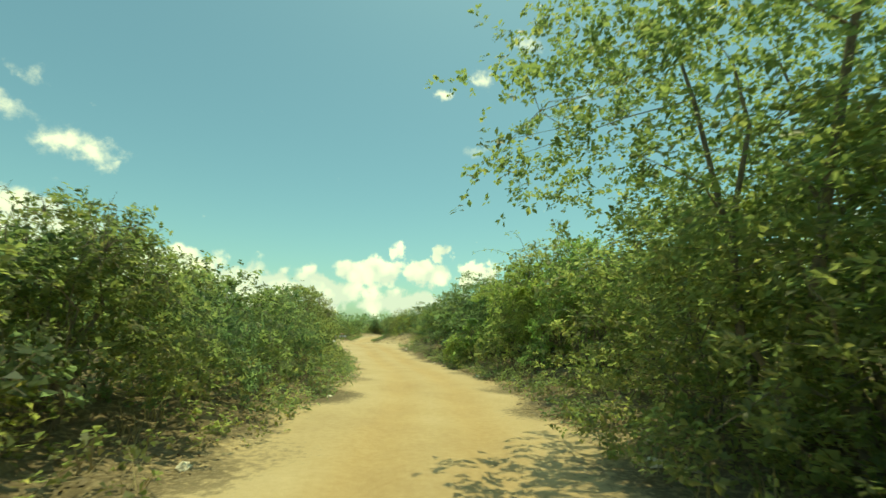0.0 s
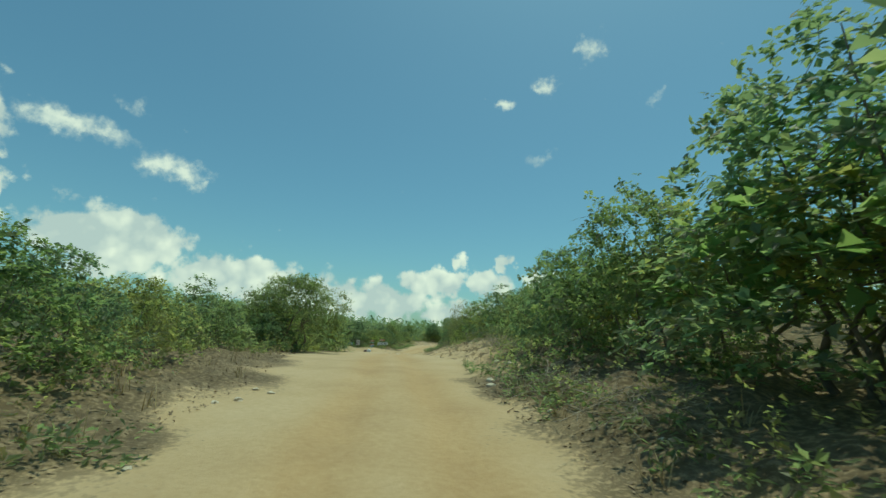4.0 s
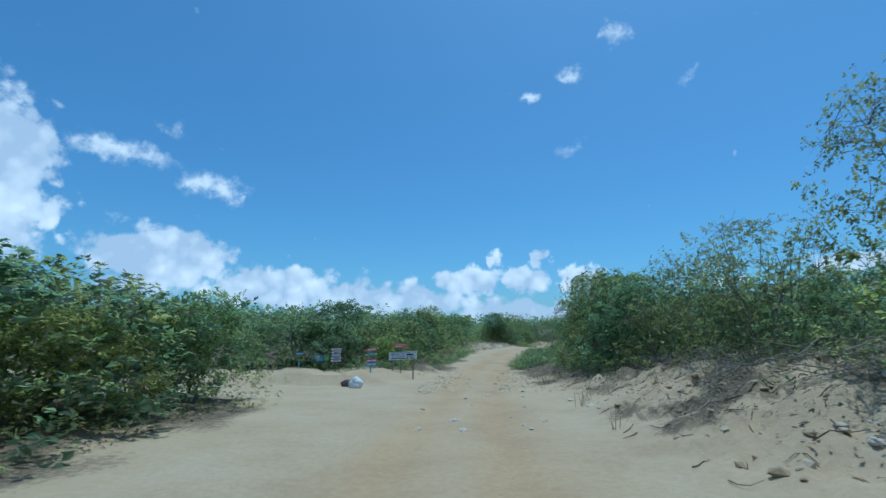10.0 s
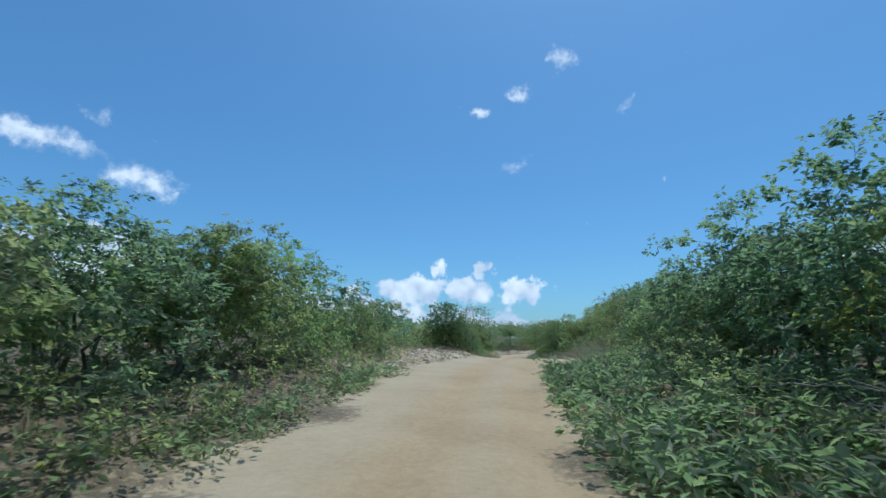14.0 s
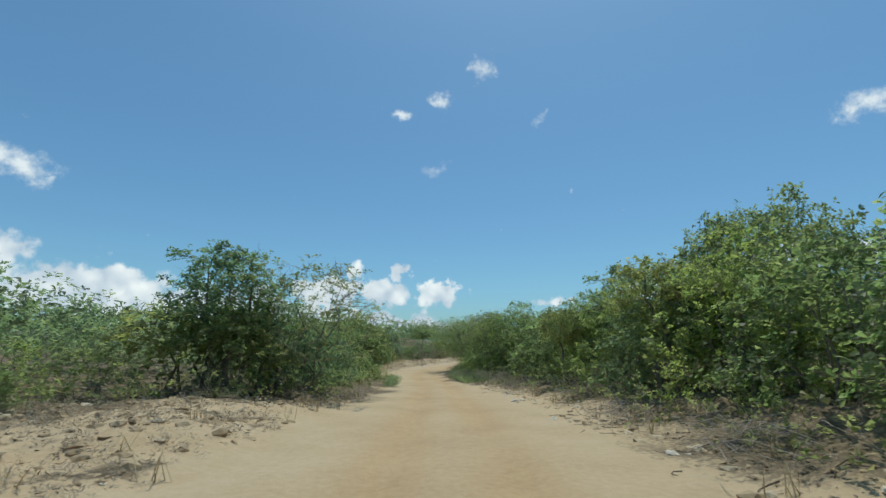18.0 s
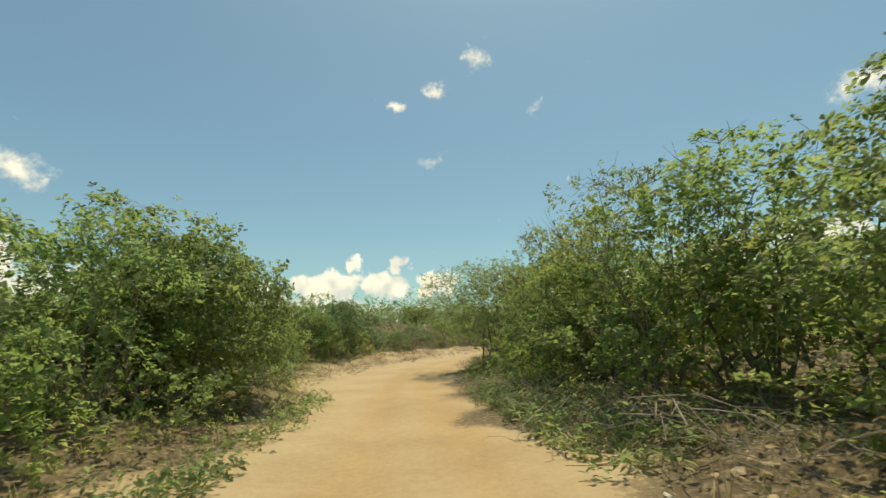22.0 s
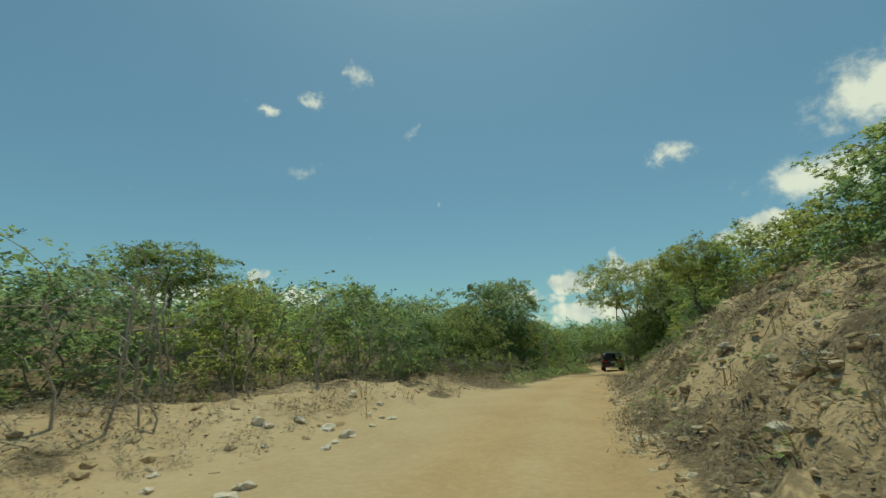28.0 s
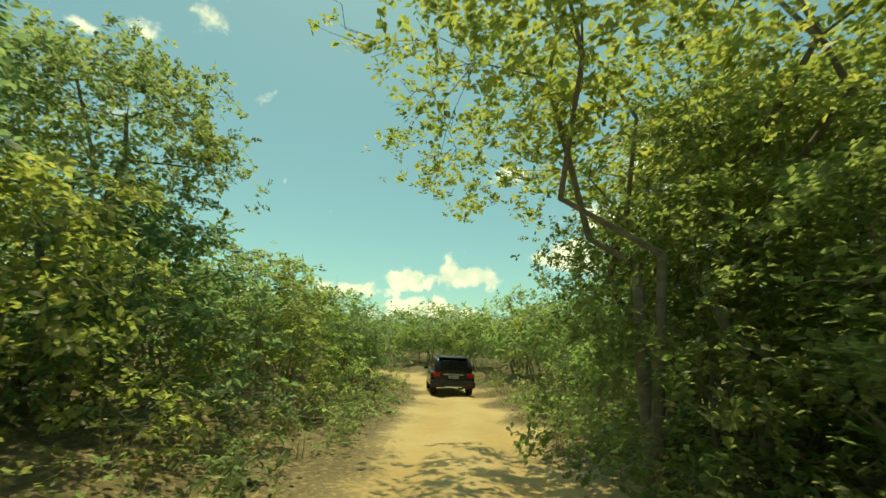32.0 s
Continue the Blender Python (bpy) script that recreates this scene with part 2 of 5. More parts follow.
def ground_material():
    m, nt, b, _ = material("sandy_ground")
    at = nt.nodes.new("ShaderNodeAttribute")
    at.attribute_name = "litter"
    fine = noise_node(nt, 9.0, 8, 0.65)
    wide = noise_node(nt, 0.55, 6, 0.6)
    grit = noise_node(nt, 60.0, 4, 0.7)
    sand = ramp_node(nt, wide, [(0.28, (0.44, 0.305, 0.165)), (0.5, (0.53, 0.385, 0.22)), (0.75, (0.6, 0.46, 0.29))])
    tr = nt.nodes.new("ShaderNodeAttribute")
    tr.attribute_name = "worn"
    sand = mix_node(nt, tr.outputs["Fac"], sand, mix_node(nt, 1.0, sand, (0.93, 0.8, 0.62), "MULTIPLY"))
    sand = mix_node(nt, 0.35, sand, ramp_node(nt, fine, [(0.3, (0.42, 0.3, 0.17)), (0.7, (0.64, 0.5, 0.32))]))
    litter = ramp_node(nt, fine, [(0.25, (0.07, 0.045, 0.025)), (0.5, (0.15, 0.11, 0.062)), (0.62, (0.3, 0.225, 0.135)), (0.8, (0.1, 0.085, 0.045))])
    k = nt.nodes.new("ShaderNodeMath")
    k.operation = "MULTIPLY_ADD"
    nt.links.new(fine, k.inputs[0])
    k.inputs[1].default_value = 1.6
    s = nt.nodes.new("ShaderNodeMath")
    s.operation = "MULTIPLY_ADD"
    nt.links.new(at.outputs["Fac"], s.inputs[0])
    s.inputs[1].default_value, s.inputs[2].default_value = 2.0, -1.3
    nt.links.new(s.outputs[0], k.inputs[2])
    mr = nt.nodes.new("ShaderNodeMapRange")
    mr.inputs["From Min"].default_value, mr.inputs["From Max"].default_value = 0.35, 0.65
    nt.links.new(k.outputs[0], mr.inputs["Value"])
    nt.links.new(mix_node(nt, mr.outputs[0], sand, litter), b.inputs["Base Color"])
    b.inputs["Roughness"].default_value = 0.95
    bump(nt, b, mix_node(nt, 0.3, fine, grit), 0.7, 0.05)
    return m


GROUND = ground_material()

# ---------------------------------------------------------------- the lay of the road
# x, y, height of the track's middle at even steps of driving
ROAD = [(0.0, 0.0, 0.97), (-0.1, 7.9, 0.74), (-0.4, 15.5, 0.58), (-1.6, 22.1, 0.47), (-2.8, 28.3, 0.26), (-4.3, 34.6, 0.34), (-5.9, 40.9, 0.60), (-7.7, 47.4, 0.69), (-9.5, 54.0, 0.51), (-11.3, 60.9, 0.28), (-12.9, 67.7, 0.08), (-14.3, 74.2, -0.16), (-15.1, 80.2, -0.32), (-15.8, 86.2, -0.49), (-16.3, 92.3, -0.50), (-16.4, 98.7, -0.30), (-16.1, 105.2, 0.07), (-15.4, 111.8, 0.24), (-14.6, 118.1, 0.26), (-13.9, 124.2, 0.26), (-13.4, 130.3, 0.05), (-13.0, 136.5, -0.10), (-12.6, 142.8, -0.33), (-12.3, 149.2, -0.54), (-12.4, 155.3, -0.64), (-12.4, 161.3, -0.63), (-11.7, 167.4, -0.61), (-10.2, 173.4, -0.50), (-7.9, 179.1, -0.44), (-4.6, 184.3, -0.28), (-0.5, 189.1, -0.13), (3.7, 193.7, -0.11), (8.1, 197.8, -0.11)]



def make_line():
    pts = np.array(ROAD)
    d0 = pts[0] - pts[1]
    back = [pts[0] + d0 / np.linalg.norm(d0) * k * np.array([1, 1, 0]) for k in (60, 40, 20)]
    head = math.atan2(pts[-1][1] - pts[-2][1], pts[-1][0] - pts[-2][0])
    ahead, q = [], pts[-1].copy()
    for k in range(14):
        head += radians(AHEAD_TURN[min(k, len(AHEAD_TURN) - 1)])
        q = q + np.array([math.cos(head) * 7, math.sin(head) * 7, AHEAD_RISE[min(k, len(AHEAD_RISE) - 1)]])
        ahead.append(q.copy())
    pts = np.array(back + list(pts) + ahead)
    seg = np.concatenate([[0], np.cumsum(np.linalg.norm(np.diff(pts[:, :2], axis=0), axis=1))])
    s0 = seg[3]
    fine = np.arange(0, seg[-1], 0.5)
    out = np.stack([np.interp(fine, seg, pts[:, k]) for k in range(3)], 1)
    ker = np.hanning(23)
    ker /= ker.sum()
    pad = np.concatenate([np.repeat(out[:1], 11, 0) + (np.arange(11) - 11)[:, None] * (out[1] - out[0]), out, np.repeat(out[-1:], 11, 0) + (np.arange(11) + 1)[:, None] * (out[-1] - out[-2])])
    out = np.stack([np.convolve(pad[:, k], ker, "valid") for k in range(3)], 1)
    return fine - s0, out


AHEAD_TURN = (0, 0, 3, 9, 13, 12, 8, 3, 0, 0, 0, 0, 0, 0)
AHEAD_RISE = (-0.12, -0.2, -0.12, 0.0, 0.06)
LINE_S, LINE = make_line()
TAN = np.gradient(LINE[:, :2], axis=0)
TAN /= np.linalg.norm(TAN, axis=1)[:, None]
S_MIN, S_MAX = LINE_S[0], LINE_S[-1]


def along(s, table):
    xs = [r[0] for r in table]
    return np.interp(s, xs, [r[1] for r in table])


# metres along the track: half widths of the bare sand, height and width of the banks
EDGE_L = [(-60, 2.3), (20, 2.4), (40, 3.0), (50, 4.5), (60, 5.5), (72, 5.0), (82.5, 5.6), (83.6, 22.0), (86.6, 22.0), (88, 4.2), (90, 3.0), (94, 2.4), (104, 2.6), (112, 4.2), (120, 3.0), (126, 2.5), (148, 2.6), (160, 3.0), (167, 5.6), (178, 6.6), (186, 4.6), (193, 2.5), (206, 1.7), (300, 1.5)]
EDGE_R = [(-60, 2.3), (17, 2.2), (25, 2.3), (35, 1.9), (41, 1.8), (48, 2.4), (55, 2.6), (75, 2.4), (88, 2.3), (95, 1.9), (98, 1.35), (107, 1.35), (112, 2.2), (125, 3.1), (134, 3.4), (142, 3.4), (148, 2.6), (155, 1.5), (165, 1.6), (171, 1.6), (175, 1.15), (184, 1.0), (191, 0.95), (204, 0.9), (208, 1.0), (216, 1.1), (300, 1.2)]
BANK_R = [(-60, 0.5), (30, 0.6), (42, 0.9), (52, 1.5), (62, 1.7), (72, 1.45), (80, 1.2), (86, 0.9), (92, 0.4), (108, 0.5), (116, 0.8), (128, 0.6), (155, 0.5), (168, 0.5), (175, 0.6), (180, 0.9), (184, 1.6), (189, 2.45), (193, 2.75), (198, 2.4), (204, 0.9), (208, 0.5), (300, 0.4)]
BANKW_R = [(-60, 3), (40, 3), (52, 6), (66, 6), (80, 4), (160, 3), (175, 4.2), (184, 4.4), (197, 4.4), (206, 3), (300, 3)]
BANKW_L = [(-60, 3.0), (80, 3.0), (86, 1.2), (95, 1.2), (100, 3.0), (300, 3.0)]
BANK_L = [(-60, 0.4), (40, 0.4), (55, 0.1), (78, 0.1), (84, 0.15), (87, 0.38), (93, 0.38), (100, 0.4), (114, 0.6), (122, 0.4), (150, 0.3), (178, 0.5), (190, 0.6), (206, 0.4), (300, 0.4)]


# the sand runs out further at the fork
SAND_L = [r for r in EDGE_L if r[0] < 82.6 or r[0] > 94.5] + [(82.8, 5.6), (84, 24.0), (89, 24.0), (90.7, 9.0), (92.2, 4.5), (94, 2.6)]
SAND_L.sort()
# where litter begins beyond the bare sand
SCRUB_R = [(-60, 0.0), (40, 0.2), (50, 3.2), (60, 4.6), (72, 4.2), (80, 3.2), (86, 2.4), (92, 0.2), (108, 0.4), (116, 1.0), (124, 0.4), (134, 0.9), (147, 0.7), (153, 0.2), (160, 0.0), (172, 0.6), (180, 2.4), (194, 3.2), (200, 2.4), (205, 0.2), (300, 0.0)]
SCRUB_L = [(-60, 0.0), (40, 0.3), (60, 0.0), (80, 0.0), (84, 1.0), (91, 0.6), (94, 0.0), (106, 0.6), (112, 4.6), (120, 4.6), (126, 4.6), (131, 3.6), (134, 1.2), (137, 0.0), (155, 0.4), (168, 1.0), (180, 3.4), (193, 3.0), (198, 0.3), (206, 0.0), (300, 0.0)]
CLODS_R = [(-60, 0.1), (44, 0.3), (52, 0.9), (80, 0.8), (90, 0.3), (165, 0.3), (178, 1.4), (198, 1.4), (204, 0.5), (300, 0.1)]
# where bare sand and dead litter lie in patches over the right bank
PATCHY_R = [(-60, 0.0), (44, 0.0), (52, 0.55), (80, 0.5), (87, 0.4), (93, 0.0), (172, 0.0), (178, 1.0), (203, 1.0), (207, 0.0), (300, 0.0)]
HILL_L = [(-60, 0.0), (107, 0.0), (116, 1.4), (128, 2.2), (142, 1.0), (152, 0.0), (172, 0.8), (184, 2.2), (192, 3.7), (198, 3.6), (206, 2.8), (230, 3.2), (300, 3.0)]
HILL_R = [(-60, 2.0), (40, 2.0), (60, 2.5), (76, 1.5), (100, 0.5), (160, 0.5), (180, 3.0), (200, 2.0), (300, 1.0)]


def smooth(u):
    u = np.clip(u, 0, 1)
    return u * u * (3 - 2 * u)


def lumps(x, y, k):
    return (np.sin(x * 1.7 * k + 1.3) * np.sin(y * 1.3 * k + 0.4) + np.sin(x * 0.9 * k + y * 1.9 * k) * 0.7 + np.sin(x * 3.1 * k - y * 2.3 * k + 2.0) * 0.45 + np.sin(x * 5.3 * k + y * 4.7 * k) * 0.25) / 2.4


def rise(s, d):
    """Height of the ground over the track's middle at lateral offset d (right is positive)."""
    el, er = along(s, EDGE_L), along(s, EDGE_R)
    out_r, out_l = d - er, -d - el
    up = along(s, BANK_R) * smooth(out_r / along(s, BANKW_R)) + along(s, BANK_L) * smooth(out_l / along(s, BANKW_L))
    away = np.maximum(np.maximum(out_r, out_l), 0)
    rough = 0.07 * smooth(away / 0.5) + 0.15 * smooth(away / 3.0)
    up = up + rough * lumps(s, d, 0.9) + 0.6 * rough * lumps(d + 3, s, 2.3) + 0.3 * rough * lumps(s * 1.1 + d, d, 4.6)
    up = up + 0.14 * along(s, CLODS_R) * smooth((out_r - 0.2) / 1.2) * (lumps(s * 1.3, d, 3.1) + 0.8 * lumps(d, s, 5.2))
    ruts = -0.06 * (np.exp(-((d - 0.8) / 0.3) ** 2) + np.exp(-((d + 0.8) / 0.3) ** 2)) + 0.025 * lumps(s * 0.5, d, 1.6)
    hill = np.where(d > 0, along(s, HILL_R), along(s, HILL_L))
    return up + ruts + hill * smooth((away - 4) / 18)


def place(s, d, lift=0.0):
    """The point on the ground at s metres along the track and d metres to its right."""
    x, y, z = (float(np.interp(s, LINE_S, LINE[:, k])) for k in range(3))
    tx, ty = (float(np.interp(s, LINE_S, TAN[:, k])) for k in range(2))
    return Vector((x + ty * d, y - tx * d, z + float(rise(np.array(s), np.array(d))) + lift))


def heading(s):
    return math.atan2(float(np.interp(s, LINE_S, TAN[:, 1])), float(np.interp(s, LINE_S, TAN[:, 0]))) - math.pi / 2


def link_mesh(name, verts, faces, mat, parent=None, smooth_faces=False):
    me = bpy.data.meshes.new(name)
    me.from_pydata(verts, [], faces)
    me.materials.append(mat)
    if smooth_faces:
        me.shade_smooth()
    ob = new(name, me)
    if parent is not None:
        ob.parent = parent
    return ob


def build_ground():
    lat = np.concatenate([np.arange(-40, -12, 2.0), np.arange(-12, -6, 0.4), np.arange(-6, 6, 0.2), np.arange(6, 12, 0.4), np.arange(12, 41, 2.0)])
    ss = np.concatenate([np.arange(S_MIN, -8, 1.0), np.arange(-8, 236, 0.3), np.arange(236, S_MAX, 1.5)])
    c = np.stack([np.interp(ss, LINE_S, LINE[:, k]) for k in range(3)], 1)
    t = np.stack([np.interp(ss, LINE_S, TAN[:, k]) for k in range(2)], 1)
    S, D = np.meshgrid(ss, lat, indexing="ij")
    X = c[:, 0:1] + t[:, 1:2] * D
    Y = c[:, 1:2] - t[:, 0:1] * D
    Zg = c[:, 2:3] + rise(S, D)
    L = np.where(D > 0, D - along(S, EDGE_R) - along(S, SCRUB_R), -D - along(S, SAND_L) - along(S, SCRUB_L))
    off = np.minimum(np.maximum(np.maximum(D - along(S, EDGE_R), -D - along(S, SAND_L)), -1), 3)
    patch = np.maximum(lumps(S, D * 1.4, 0.8) + 0.6 * lumps(D, S, 2.6) - 0.12, 0)
    L = np.maximum(L, -2.0 + 4.2 * patch * smooth(off / 1.4) + 0 * L)
    K = along(S, PATCHY_R) * smooth((D - along(S, EDGE_R) - 0.1) / 0.6) * (1 - smooth((D - along(S, EDGE_R) - 5.5) / 1.5))
    L = L * (1 - K) + K * (0.12 + 1.1 * lumps(S * 0.8, D * 1.9, 1.2) + 0.5 * lumps(D * 1.5, S, 3.3))
    W = np.exp(-((np.abs(D) - 0.8) / 0.55) ** 2) * (0.75 + 0.5 * lumps(S * 0.3, D, 1.2)) + 0.35 * np.exp(-(D / 1.8) ** 4)
    # outer columns run on to the horizon over low rises
    steps, lift = (25.0, 60.0, 130.0, 260.0, 500.0, 1000.0, 2600.0), (1.0, 2.0, 5.0, 9.0, 10.0, 6.0, 0.0)
    for sign in (-1, 1):
        e = 0 if sign < 0 else -1
        ex, ey, ez = X[:, e], Y[:, e], Zg[:, e]
        for k, up in zip(steps, lift):
            fade = math.exp(-k / 60)
            nx, ny = ex + sign * 0.94 * k, ey + sign * 0.34 * k
            nz = ez * fade + (1 - fade) * (up + up * 0.3 * np.sin(nx * 0.013 + ny * 0.021))
            parts = ([nx[:, None], X], [ny[:, None], Y], [nz[:, None], Zg], [nx[:, None] * 0 + 9, L], [nx[:, None] * 0, W])
            X, Y, Zg, L, W = (np.concatenate(q if sign < 0 else q[::-1], 1) for q in parts)
    for k in (40.0, 150.0, 600.0, 2600.0):
        for row, sign in ((0, -1), (-1, 1)):
            tx, ty = t[row]
            step = k if k == 40.0 else k * 0.75
            ex, ey, ez = X[row] + sign * tx * step, Y[row] + sign * ty * step, Zg[row] * 0.7 + 0.6
            parts = ([ex[None], X], [ey[None], Y], [ez[None], Zg], [L[row][None] + 0.5, L], [W[row][None], W])
            X, Y, Zg, L, W = (np.concatenate(q if sign < 0 else q[::-1], 0) for q in parts)
    nr, nc = X.shape
    verts = np.stack([X, Y, Zg], 2).reshape(-1, 3)
    i = (np.arange(nr - 1)[:, None] * nc + np.arange(nc - 1)[None]).ravel()
    faces = np.stack([i, i + 1, i + nc + 1, i + nc], 1)
    ob = link_mesh("ground", verts.tolist(), faces.tolist(), GROUND, smooth_faces=True)
    a = ob.data.attributes.new("litter", "FLOAT", "POINT")
    L = L + 0.9 * lumps(X, Y, 0.7) * np.clip(L + 2.2, 0, 1.5)
    a.data.foreach_set("value", np.clip(0.5 + L * 0.22, 0, 1).astype(np.float32).ravel())
    w = ob.data.attributes.new("worn", "FLOAT", "POINT")
    w.data.foreach_set("value", np.clip(W, 0, 1).astype(np.float32).ravel())
    tagged(ob, "pale yellow sand track between scrubby littered banks", "ground", kind="structure")


build_ground()

# ---------------------------------------------------------------- shrubs and trees


def tube(verts, faces, pts, radii, sides=4):
    """A tapered tube along pts, added to the lists."""
    base = len(verts)
    for i, p in enumerate(pts):
        a = pts[min(i + 1, len(pts) - 1)] - pts[max(i - 1, 0)]
        a = a / (np.linalg.norm(a) + 1e-9)
        u = np.cross(a, (0.31, 0.2, 0.93) if abs(a[2]) < 0.9 else (1.0, 0.1, 0))
        u /= np.linalg.norm(u)
        w = np.cross(a, u)
        for k in range(sides):
            th = 2 * math.pi * k / sides
            verts.append(tuple(p + radii[i] * (math.cos(th) * u + math.sin(th) * w)))
    for i in range(len(pts) - 1):
        for k in range(sides):
            q = base + i * sides
            faces.append((q + k, q + (k + 1) % sides, q + sides + (k + 1) % sides, q + sides + k))


def bent(a, b, rng, sag, n=4):
    """Points from a to b with a crooked course."""
    u = np.linspace(0, 1, n)[:, None]
    p = a + (b - a) * u
    k = np.linalg.norm(b - a)
    p[1:-1] += rng.normal(0, sag * k, (n - 2, 3))
    return p


PAD = 0.36          # size of a leaf pad against its crown


def leaf_cloud(rng, centres, sizes, per, length, heart=(0, 0, 0), slim=0.2, fold=False, whorl=7):
    """Whorls of leaves at twig ends: each centre carries a few of them, their leaves spreading like a hand's fingers."""
    out = centres - np.array(heart)
    out /= np.linalg.norm(out, axis=1)[:, None] + 1e-6
    k = max(1, int(per / whorl + 0.5))
    each = max(3, int(per / k + 0.5))
    tip = np.repeat(centres, k, 0) + rng.normal(0, 0.5, (len(centres) * k, 3)) * np.repeat(sizes, k)[:, None] * np.array([1, 1, 0.7])
    axis = np.repeat(out, k, 0) * 0.42 + np.array([0, 0, 0.75]) + rng.normal(0, 0.35, tip.shape)
    axis /= np.linalg.norm(axis, axis=1)[:, None]
    tip, axis = np.repeat(tip, each, 0), np.repeat(axis, each, 0)
    n = len(tip)
    d = rng.normal(0, 1, (n, 3))
    d -= axis * np.sum(d * axis, 1)[:, None]
    d /= np.linalg.norm(d, axis=1)[:, None] + 1e-6
    d = d + axis * rng.uniform(-0.25, 0.75, (n, 1))
    d[:, 2] -= 0.18
    d /= np.linalg.norm(d, axis=1)[:, None]
    nrm = axis + rng.normal(0, 0.3, (n, 3))
    nrm -= d * np.sum(d * nrm, 1)[:, None]
    nrm /= np.linalg.norm(nrm, axis=1)[:, None] + 1e-6
    side = np.cross(d, nrm)
    ln = length * rng.uniform(0.6, 1.3, (n, 1))
    wd = ln * slim * rng.uniform(0.8, 1.25, (n, 1))
    p = tip + d * ln * 0.12 - axis * ln * rng.uniform(0, 0.8, (n, 1))
    mid = p + d * ln * 0.58 + nrm * ln * 0.05
    i = np.arange(n)[:, None]
    if fold:
        quad = np.stack([p, mid + side * wd, p + d * ln - nrm * ln * 0.06, mid - side * wd], 1).reshape(-1, 3)
        return quad, np.concatenate([i * 4 + np.array([0, 1, 2]), i * 4 + np.array([0, 2, 3])], 0)
    tri = np.stack([p, mid + side * wd * 1.25 + d * ln * 0.2, mid - side * wd * 1.25 + d * ln * rng.uniform(0, 0.3, (n, 1))], 1).reshape(-1, 3)
    return tri, i * 3 + np.array([0, 1, 2])


def grow(name, seed, height, spread, base, stems, tips, per, length, clump, leaf, lean=(0, 0), gap=0.0, trunk_r=0.05, bare=0, fold=False, plumes=0):
    """A multi-stemmed woody plant: stems with limbs under one crown of leaves.
    base: height of the crown's underside; gap: share of empty directions; bare: leafless twigs."""
    rng = np.random.default_rng(seed)
    root = new(name)
    cz, rz = (height + base) / 2, (height - base) / 2
    # leaf pads over the crown's outline, each one a small dome of sprays
    pads = max(8, tips // 9)
    v = rng.normal(0, 1, (pads * 5, 3))
    v /= np.linalg.norm(v, axis=1)[:, None]
    f1, f2 = rng.uniform(0, 6.28, 3), rng.uniform(0, 6.28, 3)
    bulge = 1 + 0.2 * np.sin(v @ np.array([3.1, 2.2, 1.4]) * 1.6 + f1[0]) + 0.16 * np.sin(v @ np.array([-2.3, 4.4, 3.0]) * 1.5 + f1[1]) + 0.1 * np.sin(v @ np.array([6, -5, 7.0]) + f1[2])
    bulge = np.minimum(bulge / 1.18, 1.06)
    keep = (np.sin(v @ np.array([4.0, 5.2, -3.3]) * 1.9 + f2[0]) * 0.5 + 0.5) > gap
    v, bulge = v[keep], bulge[keep]
    # spread the pads out: drop those that crowd an earlier one
    chosen = []
    for k in range(len(v)):
        if len(chosen) < pads and all(np.dot(v[k], v[m]) < 1 - 1.15 / pads for m in chosen):
            chosen.append(k)
    v, bulge = v[chosen], bulge[chosen]
    low = v[:, 2] < 0
    if base < 0.7:
        h = np.linalg.norm(v[low, :2], axis=1)[:, None] + 1e-6
        v[low, :2] *= np.maximum(h, 0.95) / h
        # wider at the foot than at the top
        v[:, :2] *= (1.02 - 0.3 * v[:, 2:])
    pr = PAD * math.sqrt(spread * rz) * rng.uniform(0.7, 1.3, len(v))
    rad = (bulge * rng.uniform(0.72, 1.0, len(v)))[:, None]
    pc = v * rad * (np.array([spread, spread, rz]) - pr[:, None] * np.array([0.8, 0.8, 0.5])) + np.array([lean[0], lean[1], cz])
    if base < 0.1:
        # a skirt of low pads down to the ground
        k = max(5, len(v) // 4)
        th = np.arange(k) * 6.283 / k + rng.uniform(0, 0.6, k)
        ring = np.stack([np.cos(th), np.sin(th), np.zeros(k)], 1)
        pc = np.concatenate([pc, ring * spread * rng.uniform(0.62, 0.82, (k, 1)) + np.array([0, 0, 1.0]) * rng.uniform(0.2, 0.5, (k, 1))])
        v, pr = np.concatenate([v, ring]), np.concatenate([pr, np.full(k, pr.mean())])
    n_s = int(tips / len(v) + 0.5)
    w = rng.normal(0, 1, (len(v) * n_s, 3)) + np.repeat(v, n_s, 0) * 0.6 + np.array([0, 0, 0.5])
    w /= np.linalg.norm(w, axis=1)[:, None]
    pads_c = np.repeat(pc, n_s, 0)
    c = pads_c + w * np.repeat(pr, n_s)[:, None] * rng.uniform(0.7, 1.0, (len(w), 1)) * np.array([1, 1, 0.62])
    c[:, 2] = np.maximum(c[:, 2], 0.12)
    pads_c = pads_c - np.array([0, 0, 0.15])
    sizes = clump * rng.uniform(0.6, 1.3, len(c))
    verts, faces = [], []
    limbs = []
    for k in range(stems):
        a = rng.uniform(0, 6.28)
        foot = np.array([math.cos(a), math.sin(a), 0]) * (0.12 * spread if stems > 1 else 0.0)
        foot[2] = -0.15
        top = np.array([math.cos(a) * spread * rng.uniform(0.1, 0.5) * (stems > 1) + lean[0] * 0.9, math.sin(a) * spread * rng.uniform(0.1, 0.5) * (stems > 1) + lean[1] * 0.9, cz + rz * rng.uniform(0.1, 0.6)])
        p = bent(foot, top, rng, 0.05, 6)
        r = trunk_r * rng.uniform(0.6, 1.0) if stems > 1 else trunk_r
